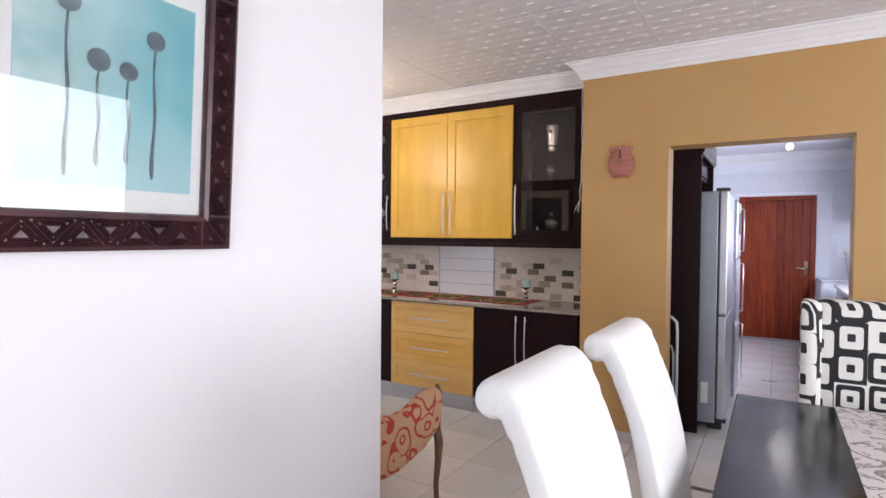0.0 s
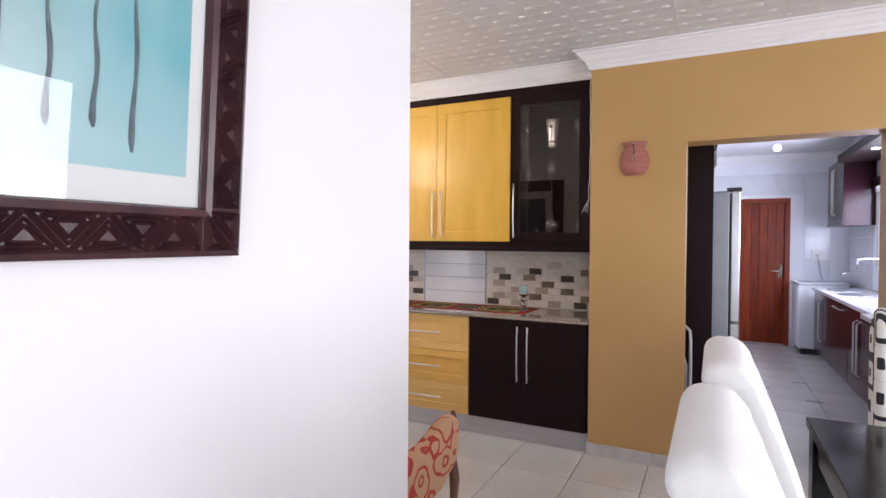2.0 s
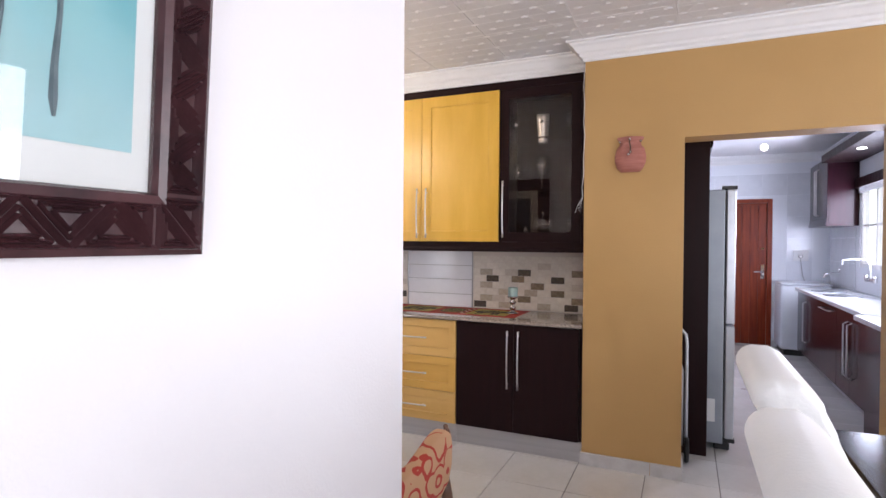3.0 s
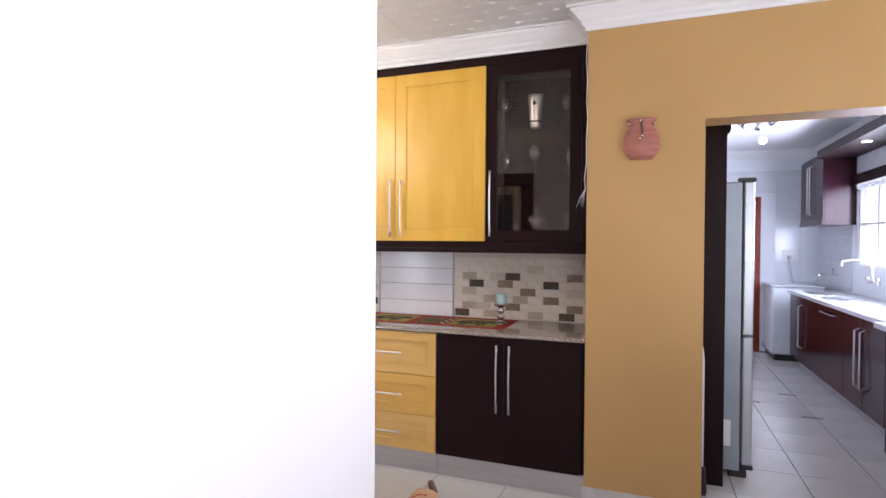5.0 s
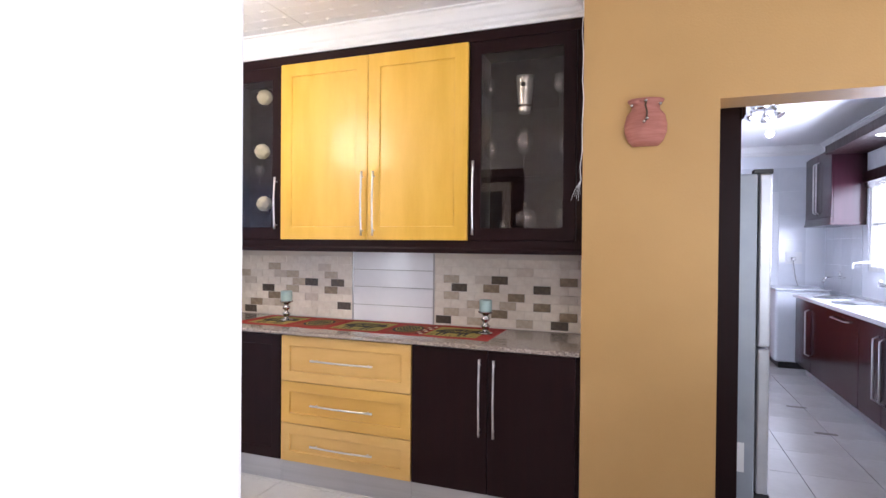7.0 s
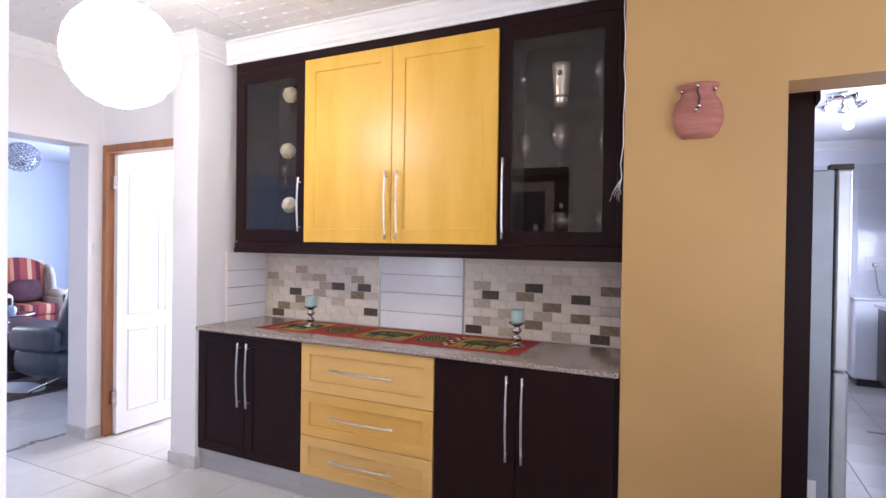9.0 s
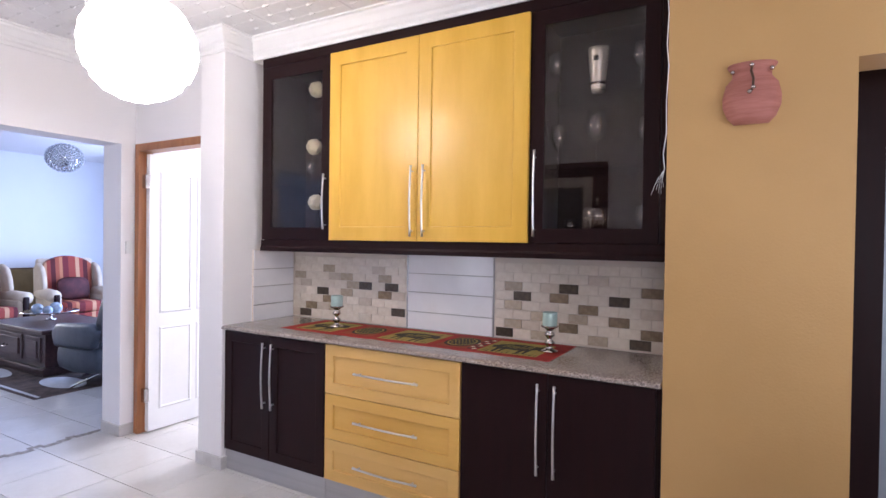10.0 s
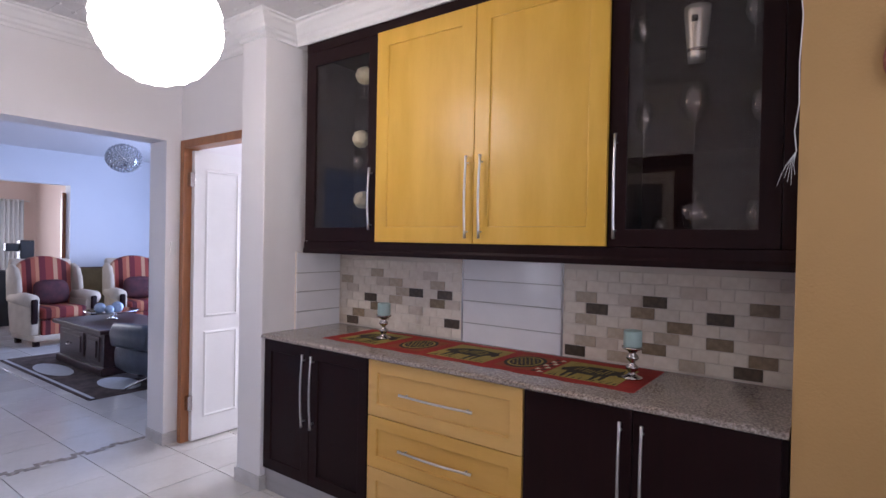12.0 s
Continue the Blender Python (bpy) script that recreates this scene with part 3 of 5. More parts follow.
skirting("skirting_partition", [(PX - 0.2, -2.5, 0), (PX - 0.2, PY - 0.2, 0), (-2.4, PY - 0.2, 0), (-2.4, PY, 0), (PX, PY, 0), (PX, -2.5, 0)])
skirting("skirting_lounge", [(-3.97, 7.4, 0), (-9.5, 7.4, 0), (-9.5, 5.44, 0)])

# windows of the rooms, behind and beside the camera and beyond the openings; south, living and lounge ones are unseen
# additions
def window(axis, at, a, b, z0, z1, bars, deep=0.06):
    bm = bmesh.new()
    def put(u0, u1, w0, w1, n0=0.0, n1=None):
        n1 = deep if n1 is None else n1
        if axis == "y":
            box(at + n0, at + n1, u0, u1, w0, w1, bm)
        else:
            box(u0, u1, at + n0, at + n1, w0, w1, bm)
    t = 0.045
    put(a, a + t, z0, z1)
    put(b - t, b, z0, z1)
    put(a + t, b - t, z0, z0 + t)
    put(a + t, b - t, z1 - t, z1)
    for k in range(1, bars):
        u = a + (b - a) * k / bars
        put(u - 0.015, u + 0.015, z0 + t, z1 - t, 0.01, deep - 0.01)
    put(a + t, b - t, (z0 + z1) / 2 - 0.012, (z0 + z1) / 2 + 0.012, 0.012, deep - 0.012)
    w = part("window", bm, M["white_plastic"], None, kind="structure")
    g = bmesh.new()
    if axis == "y":
        box(at + 0.028, at + 0.032, a + t, b - t, z0 + t, z1 - t, g)
    else:
        box(a + t, b - t, at + 0.028, at + 0.032, z0 + t, z1 - t, g)
    p = part("pane", g, M["pane_clear"], w)
    p.visible_shadow = False


window("y", 3.58, 0.45, 2.65, 0.7, 2.2, 4)
window("x", -2.62, 1.1, 2.7, 0.75, 2.15, 3)
window("y", -3.86, -1.8, -0.2, 0.7, 2.2, 3)
window("y", 2.41, 5.9, 7.93, 1.19, 2.13, 4)
window("x", 7.48, -7.7, -5.5, 0.75, 2.2, 4)
window("y", -13.62, 4.2, 5.9, 0.9, 2.15, 3)
window("x", 7.08, -3.6, -2.7, 0.9, 2.1, 2)


# ---- wall display unit ----
def shaker(name, x0, x1, y, z0, z1, frame_w, material, parent, label="", thick=0.02, panel_in=0.008, glazed=None, bevel=0.002):
    """A framed door or drawer front facing -y, with a sunk panel or a pane, made in one piece."""
    bm = bmesh.new()
    fw, back = frame_w, y + thick
    def ring(x_in, yy):
        return [bm.verts.new(q) for q in ((x0 + x_in, yy, z0 + x_in), (x1 - x_in, yy, z0 + x_in), (x1 - x_in, yy, z1 - x_in), (x0 + x_in, yy, z1 - x_in))]
    def skin(a, b):
        for k in range(4):
            j = (k + 1) % 4
            bm.faces.new((a[k], a[j], b[j], b[k]))
    outer, face, inner, sunk = ring(0, back), ring(0, y), ring(fw, y), ring(fw + (0 if glazed else 0.002), back if glazed else y + panel_in)
    skin(outer, face)
    skin(face, inner)
    skin(inner, sunk)
    if glazed:
        skin(sunk, outer)
    else:
        bm.faces.new(sunk)
        bm.faces.new(outer[::-1])
    bmesh.ops.recalc_face_normals(bm, faces=bm.faces)
    ob = part(name, bm, material, parent, label, bevel=bevel)
    if glazed:
        part("pane", box(x0 + fw - 0.002, x1 - fw + 0.002, y + 0.008, y + 0.012, z0 + fw - 0.002, z1 - fw + 0.002), glazed, ob, "smoky glass pane")
    return ob


def bow_handle(parent, x, y, z, length, vertical=True, out=0.03):
    """A bowed steel bar on two posts."""
    pts, n = [], 10
    for i in range(n + 1):
        s = i / n
        bow = out * (0.75 + 0.35 * math.sin(math.pi * s))
        u = (s - 0.5) * length
        pts.append((x, y - bow, z + u) if vertical else (x + u, y - bow, z))
    bm = tube(pts, [0.0072] + [0.0056] * (n - 1) + [0.0072], 8)
    for u in (-0.42 * length, 0.42 * length):
        a = (x, y, z + u) if vertical else (x + u, y, z)
        tube([a, (a[0], y - out * 0.85, a[2])], 0.004, 6, bm)
    return part("handle", bm, M["steel"], parent, "bowed brushed steel handle", smooth=True)


def wall_cabinet():
    c = thing("wall_cabinet", (-2.518, 4.22, 1.378), "dark espresso wall cabinet with yellow and glazed doors above counter", "cabinet")
    W, D, Hh, T, X0 = 2.514, 0.385, 1.232, 0.018, 0.042
    bm = bmesh.new()
    box(X0, W, 0.022, D, 0.02, 0.02 + T, bm)
    box(X0, W, 0.022, D, Hh - T - 0.04, Hh - 0.04, bm)
    for x in (X0, 0.624, 1.878, W - T):
        box(x, x + T, 0.022, D, 0.02 + T, Hh - 0.04 - T, bm)
    box(X0 + T, W - T, D - 0.008, D, 0.02 + T, Hh - 0.04 - T, bm)
    part("body", bm, M["espresso"], c)
    part("pelmet", prism([(-0.010, -0.004), (0.018, -0.004), (0.018, 0.067), (-0.004, 0.067), (-0.004, 0.03), (-0.010, 0.018)], "x", X0, W), M["espresso"], c)
    part("top_rail", box(X0, W, -0.002, 0.018, 1.173, Hh), M["espresso"], c, bevel=0.003)
    part("side_filler", box(2.466, W, 0.0, 0.02, 0.07, 1.171), M["espresso"], c, bevel=0.002)
    g1 = shaker("glass_door", X0 + 0.003, 0.630, -0.002, 0.070, 1.171, 0.078, M["espresso"], c, "espresso framed glass door", glazed=M["pane"])
    g2 = shaker("glass_door", 1.879, 2.464, -0.002, 0.070, 1.171, 0.068, M["espresso"], c, "espresso framed glass door", glazed=M["pane"])
    bow_handle(g1, 0.588, -0.002, 0.30, 0.33)
    bow_handle(g2, 1.908, -0.002, 0.305, 0.41)
    d1 = shaker("door", 0.633, 1.250, -0.022, 0.070, 1.171, 0.078, M["yellow"], c, "yellow stained framed door", thick=0.022)
    d2 = shaker("door", 1.253, 1.875, -0.022, 0.070, 1.171, 0.078, M["yellow"], c, "yellow stained framed door", thick=0.022)
    bow_handle(d1, 1.223, -0.022, 0.285, 0.38)
    bow_handle(d2, 1.299, -0.022, 0.285, 0.38)
    for x0, x1 in ((X0 + 0.02, 0.62), (1.898, W - 0.02)):
        for z in (0.42, 0.78):
            part("shelf", box(x0, x1, 0.05, D - 0.01, z, z + 0.006), M["pane_clear"], c, "glass shelf")
    return c


wall_cabinet()


def base_unit(x0, x1, label):
    c = thing("base_cabinet", (x0, 4.02, 0), label, "cabinet", "base cabinets under the granite counter")
    w = x1 - x0
    bm = box(0.001, w - 0.001, 0.021, 0.57, 0.132, 0.882)
    part("body", bm, M["espresso"], c)
    part("plinth", box(0.0, w, 0.016, 0.03, 0.0, 0.130), M["plinth"], c, "brushed aluminium plinth")
    return c


bl = base_unit(-2.572, -1.743, "dark espresso base cabinet with two framed doors")
dl = shaker("door", 0.003, 0.397, 0, 0.132, 0.876, 0.062, M["espresso"], bl)
dr = shaker("door", 0.400, 0.826, 0, 0.132, 0.876, 0.062, M["espresso"], bl)
bow_handle(dl, 0.363, 0, 0.64, 0.39)
bow_handle(dr, 0.434, 0, 0.64, 0.39)
bd = base_unit(-1.741, -0.894, "yellow three-drawer base unit under the granite counter")
for z0, z1 in ((0.132, 0.354), (0.358, 0.604), (0.608, 0.876)):
    d = shaker("drawer", 0.003, 0.844, -0.001, z0, z1, 0.058, M["yellow_deep" if 0.3 < z0 < 0.5 else "yellow_drawer"], bd, "deeper yellow framed drawer front" if 0.3 < z0 < 0.5 else "pale yellow framed drawer front", panel_in=0.012)
    bow_handle(d, 0.42, -0.001, (z0 + z1) / 2, 0.40, vertical=False)
br = base_unit(-0.892, -0.004, "wide dark espresso base cabinet with two plain doors")
d1 = part("door", box(0.003, 0.424, 0, 0.02, 0.132, 0.876), M["espresso"], br, bevel=0.002)
d2 = part("door", box(0.427, 0.868, 0, 0.02, 0.132, 0.876), M["espresso"], br, bevel=0.002)
bow_handle(d1, 0.387, 0, 0.635, 0.40)
bow_handle(d2, 0.463, 0, 0.635, 0.40)

counter = part("countertop", prism([(0.0, 0.006), (0.003, 0.001), (0.012, 0.0), (0.6, 0.0), (0.6, 0.022), (0.022, 0.022), (0.010, 0.020), (0.002, 0.015)], "x", 0, 2.567), M["granite"], None)
counter.location = (-2.572, 3.994, 0.884)
tagged(counter, "speckled grey granite countertop with a rounded edge on cabinets", "countertop")


# ---- dining table, chairs and picture ----
def table():
    c = thing("dining_table", (1.088, 0.94, 0), "black lacquered dining table with thick square legs", "table")
    W, L, Hh = 1.25, 1.87, 0.77
    part("tabletop", box(0, W, 0, L, Hh - 0.035, Hh), M["black_table"], c, bevel=0.004)
    for nm, b in (("apron", (0.09, W - 0.09, 0.02, 0.045)), ("apron", (0.09, W - 0.09, L - 0.045, L - 0.02)), ("apron", (0.02, 0.045, 0.09, L - 0.09)), ("apron", (W - 0.045, W - 0.02, 0.09, L - 0.09))):
        part(nm, box(*b, Hh - 0.13, Hh - 0.036), M["black_table"], c)
    for x in (0.01, W - 0.10):
        for y in (0.01, L - 0.10):
            part("leg", box(x, x + 0.09, y, y + 0.09, 0, Hh - 0.036), M["black_table"], c, bevel=0.004)
    r = thing("table_runner", (1.088 + 0.355, 0.94, 0.771), "grey and white feather-print runner lying along the table", "table runner")
    part("cloth", box(0, 0.52, 0.0, L - 0.005, 0, 0.003), M["feather"], r)


table()


def rolled_chair(at, label):
    c = thing("dining_chair", at, label, "chair", "chairs round the table")
    # middle line of the padding from the seat up into the roll, with half its thickness
    spine = [(0.030, 0.44, 0.040), (0.020, 0.56, 0.036), (-0.004, 0.76, 0.034), (-0.036, 0.91, 0.032), (-0.067, 1.00, 0.031), (-0.103, 1.085, 0.033), (-0.132, 1.130, 0.040), (-0.166, 1.132, 0.042)]
    mid = []
    for k in range(len(spine) - 1):
        p0, p1, p2, p3 = (Vector(spine[min(len(spine) - 1, max(0, k + q))]) for q in (-1, 0, 1, 2))
        for t in (0, 0.25, 0.5, 0.75):
            mid.append(0.5 * ((2 * p1) + (p2 - p0) * t + (2 * p0 - 5 * p1 + 4 * p2 - p3) * t * t + (3 * p1 - p0 - 3 * p2 + p3) * t ** 3))
    mid.append(Vector(spine[-1]))
    ways = [(mid[min(len(mid) - 1, k + 1)] - mid[max(0, k - 1)]).xy.normalized() for k in range(len(mid))]
    bm = bmesh.new()
    WD = 0.46
    ys = [0.0, 0.003, 0.008, 0.016, 0.028, 0.045, 0.07, 0.11, 0.18]
    ys += [WD - y for y in ys[::-1]]
    rings = []
    for y in ys:
        e = min(y, WD - y)
        s = 0.50 + 0.50 * math.sqrt(max(0, 1 - (1 - min(1, e / 0.040)) ** 2))
        out = []
        for side in (1, -1):
            half = []
            for k, (m, w) in enumerate(zip(mid, ways)):
                r = m.z * s
                if m.y > 1.04:
                    r += 0.003 * math.sin(k * 2.3 + side) * max(0, 1 - e / 0.06)
                half.append((m.x - side * w.y * r * -1, m.y + side * w.x * r * -1))
            out.append(half)
        w, m = ways[-1], mid[-1]
        a0 = math.atan2(-w.x, w.y)
        cap = [(m.x + m.z * s * math.cos(a0 + math.pi * q / 10), m.y + m.z * s * math.sin(a0 + math.pi * q / 10)) for q in range(1, 10)]
        rings.append([bm.verts.new((x, y, z)) for x, z in out[0] + cap + out[1][::-1]])
    n = len(rings[0])
    for a, b in zip(rings, rings[1:]):
        for k in range(n):
            j = (k + 1) % n
            bm.faces.new((a[k], a[j], b[j], b[k]))
    half = len(mid)
    for r in (rings[0], rings[-1]):
        for k in range(half - 1):
            bm.faces.new((r[k], r[k + 1], r[n - 2 - k], r[n - 1 - k]))
        bm.faces.new(r[half - 1:n - half + 1])
    bmesh.ops.recalc_face_normals(bm, faces=bm.faces)
    part("backrest", bm, M["white_leather"], c, "rolled-top padded backrest with gathered ends", smooth=True)
    part("seat", box(0.0, 0.45, 0.01, 0.44, 0.32, 0.48), M["white_leather"], c, bevel=0.03, smooth=True)
    for x in (0.03, 0.40):
        for y in (0.03, 0.385):
            part("leg", box(x, x + 0.035, y, y + 0.035, 0, 0.325), M["leg_wood"], c, "dark wooden leg", bevel=0.004)
    return c


chair = rolled_chair((0.906, 1.028, 0), "white leatherette dining chair with a rolled back at the table")
copy_thing(chair, pose(0.940, 1.655, 0))


def wing_chair_squares():
    c = thing("tub_chair", (1.325, 2.93, 0), "armchair in black and white squares print at the table's end", "chair")
    part("backrest", box(0.06, 0.70, 0.10, 0.22, 0.40, 1.19), M["squares"], c, bevel=0.035, smooth=True)
    out = [(0.10, 0.36), (0.10, 1.10), (0.06, 1.17), (0.02, 1.205), (-0.03, 1.19), (-0.05, 1.14), (-0.06, 0.98), (-0.055, 0.6), (-0.05, 0.36)]
    for x in (0.0, 0.69):
        part("side_wing", prism(out, "x", x, x + 0.075), M["squares"], c, bevel=0.02, smooth=True)
    part("seat", box(0.075, 0.69, -0.05, 0.10, 0.30, 0.48), M["squares"], c, bevel=0.03, smooth=True)
    for x in (0.03, 0.68):
        for y in (-0.03, 0.16):
            part("leg", box(x, x + 0.04, y, y + 0.04, 0, 0.36), M["leg_wood"], c, bevel=0.004)


wing_chair_squares()


def scroll_chair():
    c = thing("armchair", (-0.86, 1.95, 0), "low armchair in buff cloth with red scrolls and cabriole legs", "chair")
    side = [(0.0, 0.34), (0.20, 0.33), (0.42, 0.37), (0.56, 0.43), (0.595, 0.50), (0.60, 0.58), (0.585, 0.635), (0.55, 0.655), (0.50, 0.655), (0.42, 0.635), (0.30, 0.60), (0.12, 0.60), (0.0, 0.64)]
    for x in (0.0, 0.50):
        part("arm", prism(side, "x", x, x + 0.075), M["scroll"], c, bevel=0.02, smooth=True)
    part("seat", box(0.075, 0.50, 0.0, 0.56, 0.30, 0.46), M["scroll"], c, bevel=0.04, smooth=True)
    part("backrest", box(0.0, 0.575, -0.07, 0.02, 0.30, 0.92), M["scroll"], c, bevel=0.04, smooth=True)
    for x in (0.05, 0.54):
        part("front_rail", tube([(x, 0.585, 0.66), (x, 0.612, 0.62), (x, 0.618, 0.54), (x, 0.600, 0.44), (x, 0.598, 0.40)], [0.010, 0.014, 0.013, 0.015, 0.018]), M["leg_wood"], c, "carved wooden arm front", smooth=True)
        part("leg", tube([(x, 0.590, 0.42), (x, 0.612, 0.34), (x, 0.606, 0.24), (x, 0.585, 0.12), (x, 0.592, 0.03), (x, 0.61, 0.0)], [0.022, 0.026, 0.020, 0.015, 0.015, 0.022]), M["leg_wood"], c, "cabriole wooden leg", smooth=True)
        part("leg", tube([(x, -0.03, 0.32), (x, -0.04, 0.2), (x, -0.07, 0.0)], [0.022, 0.018, 0.014]), M["leg_wood"], c, smooth=True)


scroll_chair()


def picture():
    c = thing("framed_picture", (PX, 0.42, 1.42), "teal painting of four ladles in a carved dark frame", "picture")
    c.rotation_euler = (0, radians(3.3), 0)  # it leans off the wall at the top
    W, Hh, FW = 0.656, 0.77, 0.092
    x0, x1 = 0.002, 0.030
    bm = bmesh.new()
    rings = []
    for inset, x in ((0, x0), (0, x1 - 0.006), (0.010, x1), (0.016, x1 - 0.005), (FW - 0.022, x1 - 0.005), (FW - 0.016, x1 + 0.001), (FW - 0.004, x1 - 0.002), (FW, x1 - 0.012), (FW, x0)):
        rings.append([bm.verts.new(q) for q in ((x, inset, inset), (x, W - inset, inset), (x, W - inset, Hh - inset), (x, inset, Hh - inset))])
    for a, b in zip(rings, rings[1:] + rings[:1]):
        for k in range(4):
            j = (k + 1) % 4
            bm.faces.new((a[k], a[j], b[j], b[k]))
    bmesh.ops.recalc_face_normals(bm, faces=bm.faces)
    fr = part("frame", bm, M["picture_frame"], c)
    # zigzag triangles, nested, proud of the sunk band
    cv = bmesh.new()

    def bar(a, b, w):
        a, b = Vector(a), Vector(b)
        d = (b - a).normalized()
        n = Vector((-d.y, d.x)) * w
        w *= 1.5
        lo, hi = x1 - 0.0055, x1 + 0.002
        v = [cv.verts.new((lo, *(a - n))), cv.verts.new((lo, *(a + n))), cv.verts.new((hi, *a)), cv.verts.new((lo, *(b - n))), cv.verts.new((lo, *(b + n))), cv.verts.new((hi, *b))]
        for f in ((0, 3, 5, 2), (1, 2, 5, 4), (0, 2, 1), (3, 4, 5)):
            cv.faces.new([v[i] for i in f])

    def nested(tri):
        tri = [Vector(q) for q in tri]
        sides = [(tri[(k + 1) % 3] - tri[(k + 2) % 3]).length for k in range(3)]
        mid = (tri[0] * sides[0] + tri[1] * sides[1] + tri[2] * sides[2]) / sum(sides)
        for f in (0.92, 0.64, 0.38):
            q = [mid + (v - mid) * f for v in tri]
            for k in range(3):
                bar(q[k], q[(k + 1) % 3], 0.0038)

    def run(org, along, across, length):
        lo, hi = 0.010, FW - 0.016
        n = max(1, round(length / 0.105))
        p = length / n
        at = lambda u, w: (org[0] + along[0] * u + across[0] * w, org[1] + along[1] * u + across[1] * w)
        for k in range(n):
            u = k * p
            nested((at(u, lo), at(u + p, lo), at(u + p / 2, hi)))
            if k < n - 1:
                nested((at(u + p / 2, hi), at(u + 1.5 * p, hi), at(u + p, lo)))
        nested((at(0.004, lo + 0.004), at(0.004, hi), at(p / 2 - 0.004, hi)))
        nested((at(length - 0.004, lo + 0.004), at(length - 0.004, hi), at(length - p / 2 + 0.004, hi)))
    run((FW, 0), (1, 0), (0, 1), W - 2 * FW)
    run((FW, Hh), (1, 0), (0, -1), W - 2 * FW)
    run((W, FW), (0, 1), (-1, 0), Hh - 2 * FW)
    run((0, FW), (0, 1), (1, 0), Hh - 2 * FW)
    for y, z, sy, sz in ((0, 0, 1, 1), (W, 0, -1, 1), (W, Hh, -1, -1), (0, Hh, 1, -1)):
        far = FW - 0.006
        for tri in (((0.012, 0.008), (far, 0.008), (far, far - 0.004)), ((0.008, 0.012), (0.008, far), (far - 0.004, far))):
            nested([(y + sy * a, z + sz * b) for a, b in tri])
    bmesh.ops.recalc_face_normals(cv, faces=cv.faces)
    part("carving", cv, M["picture_frame"], fr, "carved triangle band")
    part("mat", box(0.004, 0.010, FW - 0.004, W - FW + 0.004, FW - 0.004, Hh - FW + 0.004), M["mat"], c, "white picture mat")
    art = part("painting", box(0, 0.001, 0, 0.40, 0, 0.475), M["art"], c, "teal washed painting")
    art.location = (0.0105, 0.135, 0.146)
    for y, z, r, foot in ((0.100, 0.402, 0.026, 0.02), (0.165, 0.290, 0.026, 0.05), (0.232, 0.280, 0.022, 0.06), (0.296, 0.370, 0.024, 0.03)):
        bm = bmesh.new()
        bmesh.ops.create_circle(bm, cap_ends=True, segments=24, radius=r, matrix=Matrix.Translation((0.0022, y, z)) @ Euler((0, radians(90), 0)).to_matrix().to_4x4())
        st = [(0.0022, y - 0.003 * math.sin(9 * s), z - r - (z - r - foot) * s) for s in (0, 0.1, 0.2, 0.3, 0.45, 0.6, 0.8, 0.93, 1)]
        tube([Vector(q) - Vector((0.0012, 0, 0)) for q in st], [0.0026, 0.0034, 0.0026, 0.0036, 0.0044, 0.0036, 0.0048, 0.0060, 0.0025], 6, bm)
        part("painted_ladle", bm, M["spoon"], art, "grey painted ladle")
    part("glazing", box(0.0165, 0.0185, FW - 0.003, W - FW + 0.003, FW - 0.003, Hh - FW + 0.003), M["pane_clear"], c, "picture glass")


picture()


g = thing("framed_picture", (-1.75, PY + 0.001, 1.32), "dark framed picture with a tan mat on the cross wall", "picture")
bm = bmesh.new()
for x0, x1, z0, z1 in ((0, 0.13, 0, 0.86), (0.79, 0.92, 0, 0.86), (0.13, 0.79, 0, 0.13), (0.13, 0.79, 0.73, 0.86)):
    box(x0, x1, 0, 0.03, z0, z1, bm)
bmesh.ops.remove_doubles(bm, verts=bm.verts, dist=1e-5)
part("frame", bm, M["picture_frame"], g)
part("mat", box(0.13, 0.79, 0.004, 0.010, 0.13, 0.73), M["splash_grout"], g, "tan picture mat")
part("print", box(0.22, 0.70, 0.0105, 0.012, 0.22, 0.64), M["blue_leather"], g, "dark blue print")


# ---- small things of the display unit ----
def wall_pot():
    c = thing("wall_pot", (0.283, 4.018, 1.888), "pink terracotta half pot with knotted cord hanging on mustard wall", "wall pot")
    prof = [(0.055, 0.0), (0.078, 0.025), (0.093, 0.065), (0.094, 0.10), (0.084, 0.145), (0.064, 0.168), (0.062, 0.185), (0.076, 0.203), (0.081, 0.213), (0.077, 0.217), (0.060, 0.200), (0.052, 0.17), (0.05, 0.05)]
    bm = lathe(prof, 32, squash=0.62)
    geom = bm.verts[:] + bm.edges[:] + bm.faces[:]
    bmesh.ops.bisect_plane(bm, geom=geom, plane_co=(0, 0, 0), plane_no=(0, 1, 0), clear_outer=True)
    part("pot", bm, M["terracotta"], c, smooth=True)
    part("cord", tube([(0.004, -0.050, 0.203), (-0.002, -0.056, 0.18), (0.006, -0.058, 0.15), (0.004, -0.062, 0.12), (-0.004, -0.060, 0.10)], 0.0045, 8), M["leg_wood"], c, "dark knotted cord", smooth=True)
    for q in ((0.0, -0.054, 0.200), (0.006, -0.064, 0.118), (-0.006, -0.064, 0.104), (0.062, -0.03, 0.188), (-0.06, -0.032, 0.186)):
        bm = bmesh.new()
        bmesh.ops.create_icosphere(bm, subdivisions=2, radius=0.0085, matrix=Matrix.Translation(q))
        part("bead", bm, M["pewter"], c, "small dull bead", smooth=True)


wall_pot()

